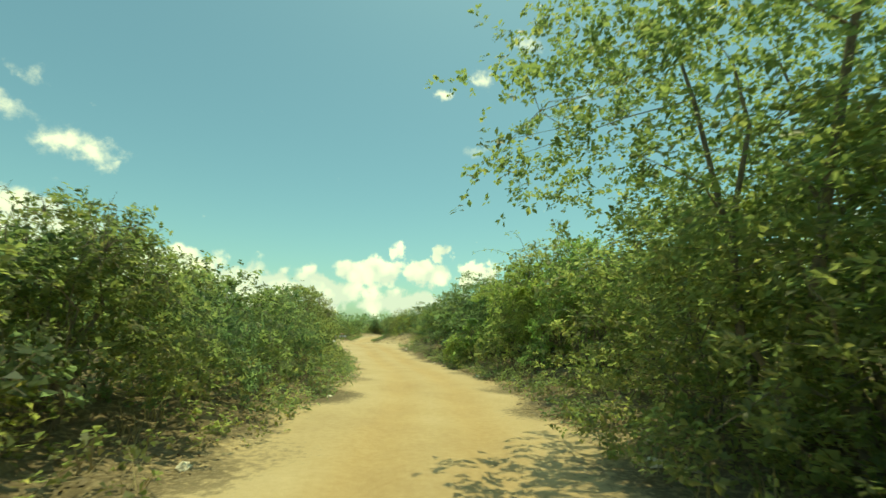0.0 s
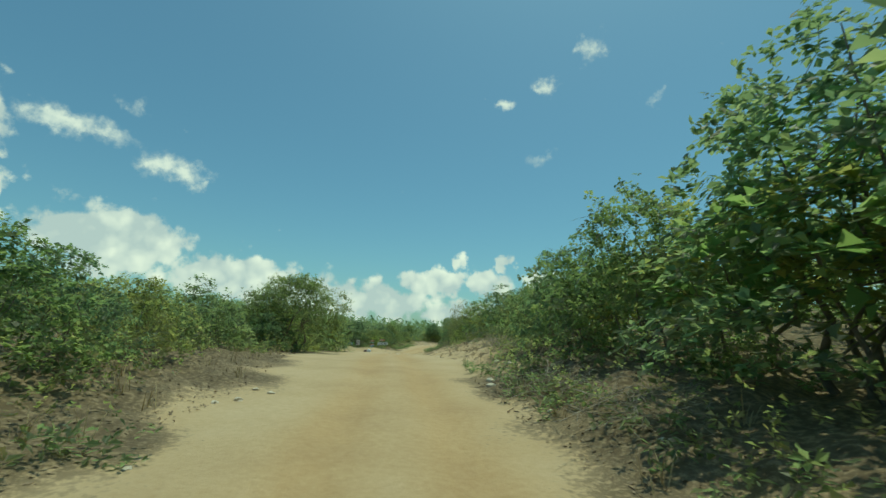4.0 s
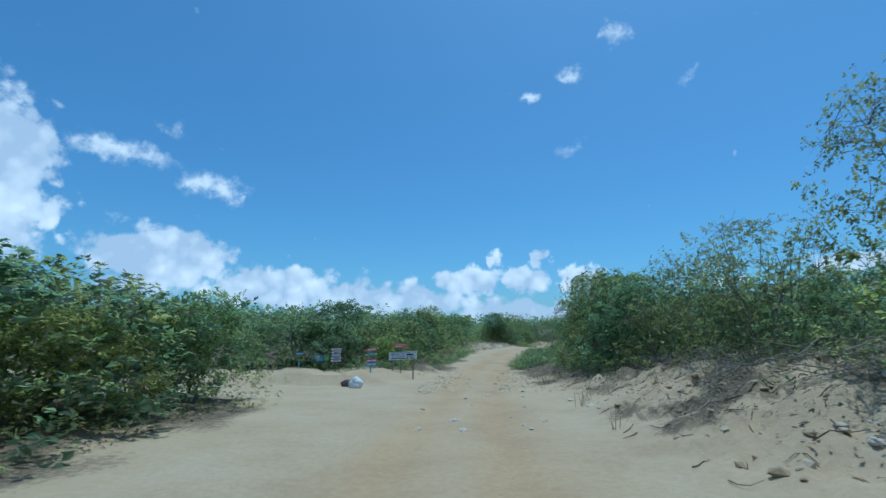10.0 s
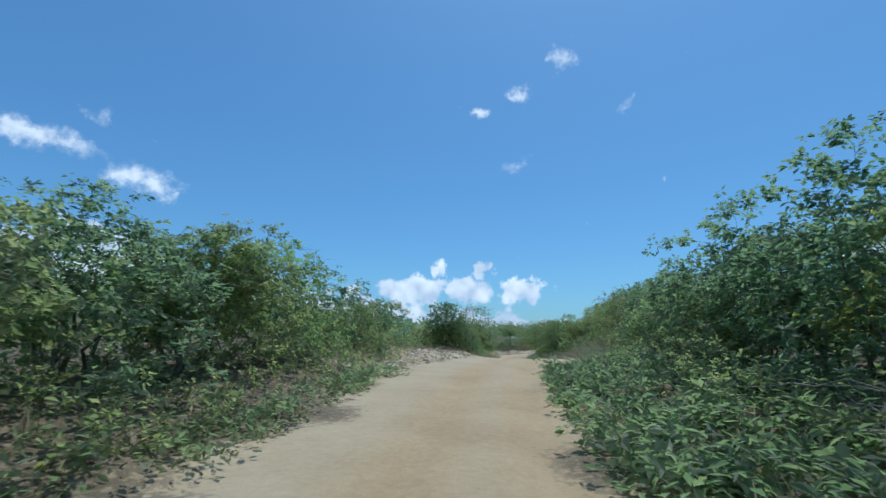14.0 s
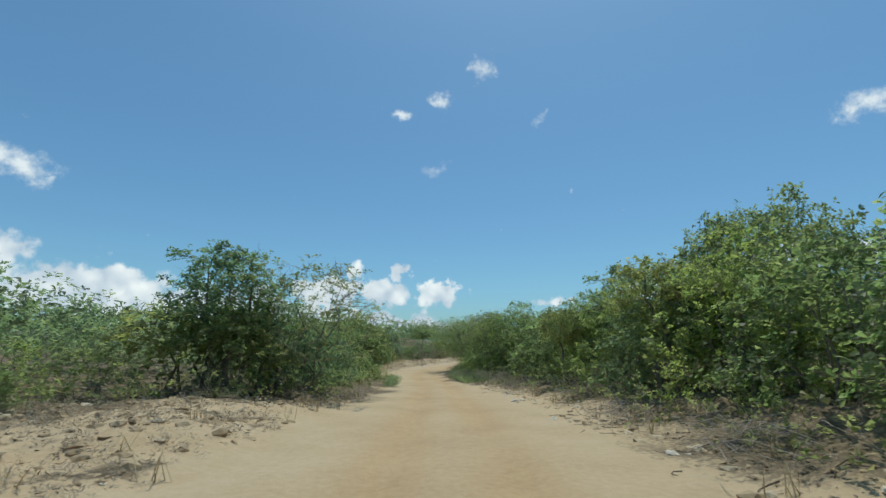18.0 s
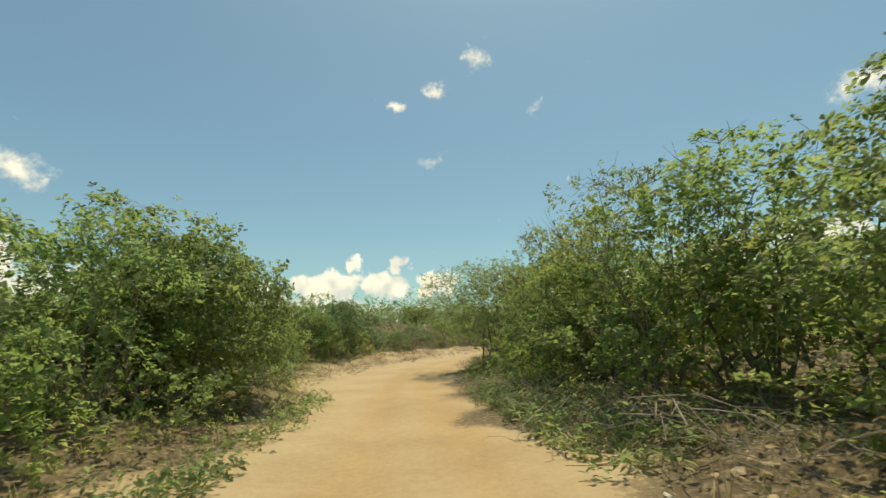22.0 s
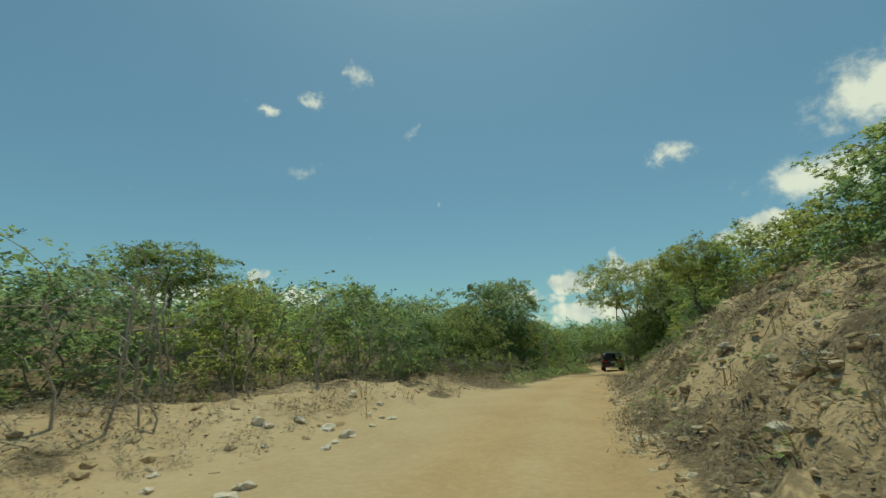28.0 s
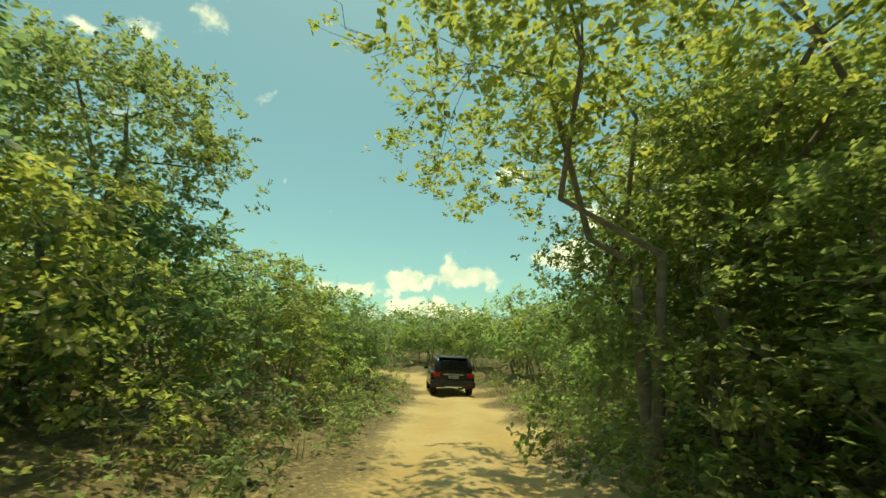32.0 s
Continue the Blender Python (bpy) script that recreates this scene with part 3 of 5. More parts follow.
        tube(verts, faces, p, r * np.linspace(1, 0.25, 6), 6)
        limbs.append((p, r))
    joints = np.concatenate([p[2:] for p, _ in limbs])
    jr = np.concatenate([r * np.linspace(1, 0.25, 6)[2:] for _, r in limbs])
    # limbs first, then twigs from the nearest wood
    order = rng.permutation(len(c))
    for step, j in enumerate(order[: min(len(c), 70 if per > 15 else 18)]):
        dist = np.linalg.norm(joints - c[j], axis=1) + 0.6 * np.maximum(joints[:, 2] - c[j][2], 0)
        m = int(np.argmin(dist))
        p = bent(joints[m], c[j], rng, 0.09, 3)
        r0 = max(0.006, jr[m] * 0.55)
        tube(verts, faces, p, [r0, r0 * 0.65, 0.004], 3)
        joints = np.concatenate([joints, p[1:2]])
        jr = np.concatenate([jr, [r0 * 0.6]])
    for k in range(bare):
        a, e = rng.uniform(0, 6.28), rng.uniform(-0.1, 1.2)
        q = np.array([math.cos(a) * math.cos(e) * spread, math.sin(a) * math.cos(e) * spread, math.sin(e) * rz]) * rng.uniform(0.8, 1.02) + np.array([lean[0], lean[1], cz])
        m = int(np.argmin(np.linalg.norm(joints - q, axis=1)))
        q = joints[m] + (q - joints[m]) * min(1.0, 0.75 / (np.linalg.norm(q - joints[m]) + 1e-6))
        tube(verts, faces, bent(joints[m], q, rng, 0.1, 4), [0.008, 0.006, 0.004, 0.002], 3)
    feather = []
    for k in range(plumes):
        q = c[rng.integers(len(c))]
        a = math.atan2(q[1], q[0]) + rng.normal(0, 0.5)
        reach = np.array([math.cos(a), math.sin(a), 0]) * rng.uniform(1.3, 2.2)
        u = np.linspace(0, 1, 7)[:, None]
        top = np.array([q[0], q[1], cz + rz * 0.75])
        p = top + reach * u + np.array([0, 0, 1.0]) * (1.7 * u - 1.2 * u ** 2) * rng.uniform(0.8, 1.4)
        tube(verts, faces, p, np.linspace(0.014, 0.004, 7), 3)
        feather.append(p[3:])
    link_mesh("trunk", verts, faces, BARK, root, True)
    heart = (lean[0], lean[1], cz * 0.7)
    lv, lf = leaf_cloud(rng, c, sizes, per, length, pads_c, 0.27, fold)
    # older, larger leaves deep inside
    inner = (c - np.array(heart))[::3] * rng.uniform(0.45, 0.85, (len(c[::3]), 1)) + np.array(heart)
    iv, jf = leaf_cloud(rng, inner, sizes[::3] * 1.4, max(4, per // 6), length * 1.4, heart, 0.28)
    lv, lf = np.concatenate([lv, iv]), np.concatenate([lf, jf + len(lv)])
    if feather:
        f = np.concatenate(feather)
        fv, ff = leaf_cloud(rng, f, np.full(len(f), 0.16), 9, length * 1.1, (lean[0], lean[1], cz), 0.16)
        lv, lf = np.concatenate([lv, fv]), np.concatenate([lf, ff + len(lv)])
    link_mesh("crown", lv.tolist(), lf.tolist(), leaf, root)
    return root


def stand(proto, s, d, size, wide=None, turn=0.0, sink=0.05, **tags):
    p = place(s, d, -sink)
    w = size if wide is None else wide
    m = Matrix.LocRotScale(p, Euler((0, 0, turn)), Vector((w, w, size)))
    ob = copy_thing(proto, m)
    return tagged(ob, **tags)


SHRUBS = [
    grow("shrub", 11, 3.0, 1.9, 0.02, 7, 254, 25, 0.107, 0.22, LEAF, fold=True, trunk_r=0.03),
    grow("shrub", 12, 3.0, 1.85, 0.02, 6, 244, 25, 0.112, 0.22, LEAF_DARK, fold=True, trunk_r=0.03),
    grow("shrub", 13, 3.0, 2.0, 0.05, 8, 244, 24, 0.100, 0.2, LEAF, gap=0.14, bare=14, fold=True, trunk_r=0.03),
    grow("shrub", 14, 3.0, 1.85, 0.02, 7, 244, 25, 0.102, 0.21, LEAF_YELLOW, fold=True, trunk_r=0.03),
    grow("shrub", 15, 3.0, 1.9, 0.05, 9, 216, 22, 0.094, 0.2, LEAF_DRY, gap=0.18, bare=110, fold=True, trunk_r=0.03),
    grow("shrub", 16, 3.0, 2.0, 0.05, 6, 235, 25, 0.119, 0.23, LEAF_DARK, gap=0.16, bare=8, fold=True, trunk_r=0.03),
]
SHRUB_LABELS = ["dense leafy green roadside shrub on a sandy bank", "dark green leathery roadside shrub in dense leaf", "open green shrub with bare grey twigs showing",
                "yellow-green shrub in fresh leaf beside the track", "dry brownish shrub with many bare twigs", "dark green shrub with gaps in its crown"]
BROAD = grow("shrub", 25, 2.2, 1.1, 0.1, 6, 85, 12, 0.2, 0.2, LEAF_YELLOW, fold=True)
TALL = [
    grow("shrub", 17, 4.5, 2.5, 0.02, 8, 421, 29, 0.109, 0.24, LEAF, bare=10, fold=True, trunk_r=0.03),
    grow("shrub", 18, 4.5, 2.4, 0.02, 7, 411, 29, 0.114, 0.24, LEAF_DARK, gap=0.1, fold=True, trunk_r=0.03),
    grow("shrub", 19, 4.5, 2.4, 0.05, 9, 392, 29, 0.107, 0.24, LEAF_YELLOW, gap=0.12, bare=40, fold=True, trunk_r=0.03),
]
THICKET = [
    grow("shrub", 21, 3.0, 2.2, 0.1, 4, 170, 23, 0.12, 0.27, LEAF),
    grow("shrub", 22, 3.0, 2.2, 0.1, 4, 170, 23, 0.12, 0.27, LEAF_DARK),
    grow("shrub", 23, 3.0, 2.1, 0.1, 4, 160, 23, 0.12, 0.27, LEAF_YELLOW),
]
TREES = [
    grow("tree", 31, 5.0, 2.4, 1.7, 1, 330, 35, 0.109, 0.24, LEAF, gap=0.2, trunk_r=0.13, fold=True),
    grow("tree", 32, 5.0, 2.6, 1.3, 5, 380, 35, 0.106, 0.24, LEAF_DARK, gap=0.2, trunk_r=0.09, bare=20, fold=True),
    grow("tree", 33, 5.0, 2.3, 2.0, 2, 260, 33, 0.106, 0.24, LEAF, gap=0.32, trunk_r=0.1, bare=10, fold=True),
    grow("tree", 34, 4.0, 3.1, 0.25, 7, 820, 36, 0.098, 0.25, LEAF, trunk_r=0.07, fold=True),
    grow("tree", 35, 8.0, 5.2, 1.0, 11, 1500, 50, 0.08, 0.34, LEAF_DARK, gap=0.1, trunk_r=0.065, bare=60, fold=True),
    grow("tree", 36, 7.5, 3.2, 2.2, 2, 650, 35, 0.109, 0.26, LEAF, gap=0.18, trunk_r=0.15, bare=10, fold=True),
    grow("tree", 37, 5.0, 3.0, 0.6, 7, 520, 35, 0.106, 0.25, LEAF_YELLOW, gap=0.1, trunk_r=0.08, bare=20, fold=True, plumes=7),
    grow("tree", 38, 7.5, 4.0, 0.9, 6, 1150, 36, 0.086, 0.3, LEAF, gap=0.2, trunk_r=0.1, bare=20, fold=True),
    grow("tree", 39, 5.0, 3.0, 0.25, 11, 470, 24, 0.074, 0.24, LEAF_DRY, gap=0.08, trunk_r=0.04, bare=120, fold=True),
    grow("tree", 40, 5.5, 3.3, 0.5, 7, 1050, 52, 0.088, 0.34, LEAF, gap=0.12, trunk_r=0.09, bare=10, fold=True),
    grow("tree", 41, 7.0, 4.3, 3.2, 6, 760, 36, 0.095, 0.32, LEAF, gap=0.2, trunk_r=0.08, bare=60, fold=True),
]
TREE_H = (5.0, 5.0, 5.0, 4.0, 8.0, 7.5, 5.0, 7.5, 5.0, 5.5, 7.0)

# metres along the track, offset of the hedge's face, its height
HEDGE_L_SOUTH = [(-20, 3.1, 2.6), (5, 3.1, 2.7), (9, 3.1, 2.5), (13, 3.3, 2.2), (17, 3.3, 2.5), (21, 3.1, 3.6), (25, 3.2, 3.6), (28, 3.6, 2.8), (34, 4.2, 2.5), (40, 5.4, 2.4),
           (46, 6.0, 2.2), (52, 6.0, 2.4), (62, 6.0, 2.9), (68, 6.0, 3.6), (80, 5.6, 3.5), (92, 6.5, 3.0), (95, 4.6, 3.2), (97, 3.9, 3.3), (102, 3.8, 3.5)]
HEDGE_L_NORTH = [(110, 4.2, 3.1), (114, 5.0, 2.8), (117, 7.6, 1.0), (129, 7.6, 1.0), (132, 5.6, 2.2), (134.5, 4.0, 3.3), (137, 3.9, 3.5), (140, 4.2, 2.9), (148, 4.2, 3.2), (152, 3.9, 3.3),
           (155.5, 3.6, 4.5), (160, 3.6, 5.0), (163, 4.5, 4.7), (168, 7.0, 4.0), (176, 8.0, 3.0), (186, 8.0, 2.5), (194, 6.0, 2.7), (200, 4.4, 2.9), (206, 3.2, 3.4), (214, 2.8, 4.1), (220, 2.7, 3.8),
           (300, 2.6, 3.6)]
HEDGE_L = HEDGE_L_SOUTH + HEDGE_L_NORTH
HEDGE_R_SOUTH = [(-20, 3.0, 4.0), (8, 3.0, 4.0), (13, 2.9, 4.7), (18, 2.9, 5.3), (24, 2.9, 5.4), (28, 2.9, 5.2), (32, 3.0, 5.4), (38, 3.1, 5.0), (44, 4.0, 3.8), (52, 6.4, 3.4),
           (58, 7.0, 4.2), (66, 6.8, 4.5), (72, 6.2, 3.6), (80, 6.0, 2.4), (84, 5.4, 2.5), (88, 4.1, 3.7), (92, 4.4, 5.2), (96, 4.6, 4.8)]
HEDGE_R_NORTH = [(100, 3.9, 4.2), (104, 3.2, 3.6), (112, 4.2, 3.0), (120, 4.6, 3.0), (128, 4.6, 3.3), (134, 4.7, 3.8), (138, 4.7, 3.5), (142, 4.6, 4.0), (146, 4.2, 4.1), (150, 3.6, 4.3), (156, 2.9, 4.6),
           (160, 3.0, 4.4), (164, 3.2, 4.6), (167, 3.8, 3.5), (172, 4.6, 2.8), (177, 6.0, 2.4), (184, 7.4, 3.0), (190, 6.6, 3.3), (197, 6.0, 3.4), (204, 3.6, 3.4), (210, 2.5, 3.8), (218, 2.0, 4.8), (300, 1.9, 5.2)]
HEDGE_R = HEDGE_R_SOUTH + HEDGE_R_NORTH


def plant_hedges():
    rng = random.Random(5)
    far = []
    for side, table in ((-1, HEDGE_L), (1, HEDGE_R)):
        face = [(a, b) for a, b, _ in table]
        tall = [(a, c) for a, _, c in table]

        def clear(s, d):
            """The side lane that leaves the track to the left stays open."""
            return side < 0 and (83.4 < s < 89.5 and d > -30 or 83.4 < s < 92.5 and d > -11.5 or 82.5 < s < 94.0 and d > -5.5)

        s = -5.0
        while s < 298:
            f, h = float(along(s, face)), float(along(s, tall))
            hh = 1.12 * h * rng.uniform(0.76, 1.1) * (1.0 if f < 5 else rng.uniform(0.7, 1.2))
            f += 0.0 if f < 5 else rng.uniform(-0.9, 0.9)
            w = hh / 3.0 * rng.uniform(0.8, 1.05) * (1.0 if f < 5 else rng.uniform(1.1, 1.45))
            d = side * (f + 1.85 * w)
            if not clear(s, d):
                k = rng.choices(range(6), (5, 4, 3, 2, 1, 3))[0]
                proto, size = (SHRUBS[k], hh / 3.0) if s < 222 else (THICKET[k % 3], hh / 3.0)
                if hh > 3.6 and s < 222:
                    k = (0, 1, 3, 0, 1, 3)[k]
                    proto, size, w = TALL[(0, 1, 1, 2)[k]], hh / 4.5, w * 3.0 / 4.5 * 1.1
                stand(proto, s, d, size, w, rng.uniform(0, 6.28), group="roadside shrubs", label=SHRUB_LABELS[k] if s < 222 else SHRUB_LABELS[(0, 1, 3)[k % 3]], category="shrub")
            s += rng.uniform(2.3, 3.1) * max(hh / 3.3, 0.85) * (1.0 if f < 5 else 1.2)
        for row, (off, gap, up) in enumerate(((4.0, 2.9, 1.0), (7.4, 3.6, 1.05), (12.0, 4.6, 1.15), (18.0, 5.5, 1.25), (27.0, 7.0, 1.4), (38.0, 9.0, 1.6))):
            s = -10.0 + row
            while s < 300:
                f, h = float(along(s, face)), float(along(s, tall))
                h = h if h < 2 and row < 2 else 0.6 * h + 0.4 * 3.0
                hh = h * up * rng.uniform(0.68, 1.22)
                d = side * (f + off + rng.uniform(-0.8, 0.8))
                w = hh / 3.0 * rng.uniform(1.0, 1.25)
                if clear(s, d):
                    pass
                elif row == 0 and -2 < s < 225:
                    k = rng.randrange(3)
                    stand(THICKET[k], s, d, hh / 3.0, w, rng.uniform(0, 6.28), group="scrub behind the roadside", label="dense green scrub bush behind the roadside shrubs", category="shrub")
                else:
                    far.append((s, d, hh / 3.0, w))
                s += gap * rng.uniform(0.8, 1.2)
    return far


def far_scrub(spots):
    """All the scrub that is never passed: leaves and stems in one mesh."""
    rng = np.random.default_rng(77)
    forms = []
    for k in range(5):
        v = rng.normal(0, 1, (110, 3))
        v /= np.linalg.norm(v, axis=1)[:, None]
        v[:, 2] = np.abs(v[:, 2]) * 1.2 - 0.25
        bulge = 1 + 0.25 * np.sin(v @ np.array([4, 3, 2.0]) + k) + 0.15 * np.sin(v @ np.array([-6, 7, 3.0]) + 2 * k)
        c = v * (bulge * rng.uniform(0.6, 1.0, 110))[:, None] * np.array([2.2, 2.2, 1.55]) + np.array([0, 0, 1.4])
        forms.append([leaf_cloud(rng, c, 0.36 * rng.uniform(0.6, 1.3, 110), m, size) for m, size in ((15, 0.17), (7, 0.28))])
    V, F, n = [], [], 0
    for s, d, h, w in spots:
        v, f = forms[rng.integers(5)][0 if abs(d) < 17 else 1]
        a = rng.uniform(0, 6.28)
        R = np.array([[math.cos(a), -math.sin(a), 0], [math.sin(a), math.cos(a), 0], [0, 0, 1]])
        p = place(s, d, -0.1)
        V.append((v @ R.T) * np.array([w, w, h]) + np.array(p))
        F.append(f + n)
        n += len(v)
    ob = link_mesh("scrub", np.concatenate(V).tolist(), np.concatenate(F).tolist(), LEAF_DARK)
    tagged(ob, "thicket of green scrub away from the track", "scrub", kind="stuff")


far_scrub(plant_hedges())


def distant_woods():
    """Wooded rises round the horizon."""
    rng = np.random.default_rng(8)
    spots = []
    for s in np.arange(-40, 300, 7.0):
        for k in (48, 62, 80, 105, 140, 190, 250):
            for side in (-1, 1):
                spots.append((s + rng.uniform(-4, 4), side * (k * rng.uniform(0.9, 1.12))))
    n = 0
    V, F = [], []
    for s, d in spots:
        sc = min(max(s, S_MIN), S_MAX)
        b = place(sc, math.copysign(39.5, d))
        over = abs(d) - 39.5
        sign = math.copysign(1, d)
        x, y = b.x + sign * 0.94 * over, b.y + sign * 0.34 * over
        fade = math.exp(-over / 60)
        z = b.z * fade + (1 - fade) * float(np.interp(over, (0, 25, 60, 130, 260), (1, 1, 2, 5, 9)))
        r = rng.uniform(2.5, 4.5) * (1 + over / 250)
        m = 26
        v = rng.normal(0, 1, (m, 3))
        v /= np.linalg.norm(v, axis=1)[:, None]
        c = v * np.array([1.5 * r, 1.5 * r, 0.75 * r]) + np.array([x, y, z + 0.55 * r])
        lv, lf = leaf_cloud(rng, c, np.full(m, 0.45 * r), 5, 0.3 * r)
        V.append(lv)
        F.append(lf + n)
        n += len(lv)
    ob = link_mesh("distant_woods", np.concatenate(V).tolist(), np.concatenate(F).tolist(), LEAF_DARK)
    tagged(ob, "low dark green woods on distant rises", "woods", kind="stuff")


distant_woods()


def tree(s, d, height, wide, turn, k, label):
    """One single tree: along, offset, height, width factor, turn, kind."""
    stand(TREES[k], s, d, height / TREE_H[k], wide, turn, 0.1, group="trees", label=label, category="tree")


tree(4.9, 4.5, 7.5, 1.08, 2.1, 7, "leafy green tree beside the sand track")
tree(6.3, -5.3, 3.2, 0.75, 0.4, 3, "dense domed green tree at the track's edge")
tree(18.3, 5.8, 5.3, 1.0, 0.6, 6, "leafy tree with feathery branches arching over the track")
tree(58.6, -6.5, 5.5, 1.15, 1.1, 9, "broad rounded green tree on open sand")
tree(67.0, -9.5, 3.5, 1.0, 2.5, 2, "small green tree behind low bushes")
tree(72.0, -8.8, 2.9, 0.9, 0.3, 3, "broad dense green tree beside the sand")
tree(75.6, 7.2, 5.0, 0.7, 2.3, 8, "slender tree with long bare twigs")
tree(77.5, -9.0, 3.1, 0.9, 2.3, 3, "broad dense green tree beside the sand")
tree(80.5, 7.2, 3.9, 0.8, 0.3, 8, "small thin-crowned tree on the bank")
tree(81.8, -8.3, 3.1, 0.72, 1.2, 3, "broad dense green tree beside the sand")
tree(84.5, 7.4, 4.3, 0.75, 2.6, 8, "open-crowned tree above the sandy bank")
tree(90.8, 5.7, 5.0, 0.85, 1.4, 1, "dark leathery tree on the sandy corner")
tree(94.6, 5.4, 5.3, 0.62, 0.7, 8, "thin twiggy tree rising out of the hedge")
tree(96.0, -9.5, 4.3, 1.2, 0.8, 1, "spreading green tree behind the signs")
tree(103.0, -6.4, 3.5, 1.0, 0.8, 2, "open-crowned tree above the bushes")
tree(106.0, 7.5, 3.9, 1.0, 1.9, 0, "dark green tree behind the shrubs")
tree(119.0, 6.0, 3.4, 0.75, 1.9, 8, "tree with pale twigs over the brushwood")
tree(126.0, -10.0, 4.0, 0.9, 1.0, 0, "low round tree in open scrub")
tree(134.2, -6.7, 4.7, 1.0, 4.0, 1, "round dark tree over low scrub")
tree(132.4, 9.3, 6.2, 1.0, 0.9, 3, "broad dense green tree over the shrubs")
tree(133.0, 6.4, 4.2, 0.8, 1.0, 2, "thin tree standing over the shrubs")
tree(136.2, -5.3, 5.0, 1.35, 3.0, 8, "sparse tree with bare upper twigs")
tree(139.5, 5.4, 3.9, 0.6, 2.0, 0, "slim green tree above the shrubs")
tree(138.6, 8.4, 5.0, 1.05, 2.9, 1, "dark green tree behind the shrubs")
tree(153.5, 4.8, 5.2, 0.95, 0.4, 8, "twiggy tree with drooping leaves")
tree(157.5, -6.0, 5.2, 0.95, 2.4, 3, "large domed tree in dense small leaf")
tree(158.0, 5.0, 5.6, 1.0, 5.0, 8, "tangled thin-leaved tree with grey twigs")
tree(168.8, 4.2, 6.1, 1.0, 0.0, 4, "many-stemmed tree leaning over the bend")
tree(171.5, 6.2, 5.6, 1.1, 1.2, 0, "leafy tree on the sand bank")
tree(174.5, 4.6, 2.6, 0.6, 2.4, 3, "low domed bushy tree on the bank")
tree(176.0, -11.5, 3.4, 0.9, 2.7, 3, "broad dense green tree over the scrub")
tree(178.5, 5.4, 2.8, 0.6, 0.9, 3, "low domed bushy tree on the bank")
tree(179.2, -9.8, 5.0, 1.05, 0.7, 1, "dusty green tree standing over low scrub")
tree(175.5, -10.7, 4.9, 1.05, 1.9, 3, "broad dense green tree over the scrub")
tree(182.0, -12.0, 5.2, 0.9, 4.4, 0, "dark green tree standing over low scrub")
tree(170.8, -10.6, 4.6, 0.9, 0.9, 0, "slender dark tree above the scrub")
tree(187.0, -15.0, 3.9, 1.1, 1.7, 1, "spreading dusty green tree over the scrub")
tree(194.0, -14.0, 4.0, 1.0, 3.3, 0, "dark green tree standing over low scrub")
tree(198.9, 4.3, 3.4, 0.68, 1.2, 0, "small green tree standing on the sand bank")
tree(207.4, 5.6, 4.4, 1.1, 3.9, 0, "spreading tree on the bank")
tree(207.8, -5.6, 5.3, 1.2, 2.6, 1, "leafy tree beside the narrow track")
tree(212.0, 2.6, 7.0, 1.2, 5.2, 10, "tall wiry tree arching over the track")
tree(213.2, 4.6, 6.3, 1.05, 1.2, 9, "dense domed tree beside the narrow track")
tree(213.5, -6.4, 7.2, 0.85, 0.2, 5, "round-crowned tree with bare lower limbs")
tree(215.5, 5.4, 7.6, 1.0, 2.2, 5, "leafy tree beside the narrow track")
# bushes close behind the signs at the fork
for s, d, h, w, turn, k in ((93.4, -5.2, 1.9, 0.75, 0.3, 3), (93.9, -7.4, 2.5, 0.85, 1.3, 0), (93.6, -9.9, 2.7, 0.9, 2.3, 1), (95.4, -4.6, 1.7, 0.6, 3.1, 2), (93.2, -12.6, 2.4, 0.9, 4.0, 5)):
    stand(SHRUBS[k], s, d, h / 3.0, w, turn, group="roadside shrubs", label=SHRUB_LABELS[k], category="shrub")
# bushes along the crest of the sand bank
for s, d, h, w, turn, k in ((201.8, 4.9, 2.0, 0.75, 0.5, 0), (200.3, 5.3, 2.3, 0.85, 1.7, 1), (197.8, 5.4, 2.2, 0.85, 2.9, 3), (195.9, 5.9, 2.4, 0.9, 4.1, 0), (193.8, 6.3, 2.2, 0.85, 5.2, 2), (191.5, 6.6, 2.3, 0.9, 0.9, 1)):
    stand(SHRUBS[k], s, d, h / 3.0, w, turn, group="roadside shrubs", label=SHRUB_LABELS[k], category="shrub")
for s, d, h, turn in ((25.6, 3.5, 2.3, 0.2), (27.0, 3.3, 1.5, 1.9), (24.2, 3.9, 2.6, 3.6)):
    stand(BROAD, s, d, h / 2.2, None, turn, group="roadside shrubs", label="light green shrub with very large glossy leaves", category="shrub")
for s, d, h, w, turn in ((3.2, 3.7, 3.6, 0.8, 0.5), (5.6, 3.5, 3.0, 0.7, 2.0), (209.5, 3.2, 3.2, 0.75, 1.0), (211.5, 2.9, 3.6, 0.8, 2.8)):
    stand(TALL[0], s, d, h / 4.5, w, turn, group="roadside shrubs", label=SHRUB_LABELS[0], category="shrub")
for proto in SHRUBS + TALL + THICKET + TREES + [BROAD]:
    for o in list(proto.children):
        bpy.data.objects.remove(o)
    bpy.data.objects.remove(proto)

# ---------------------------------------------------------------- along the verges


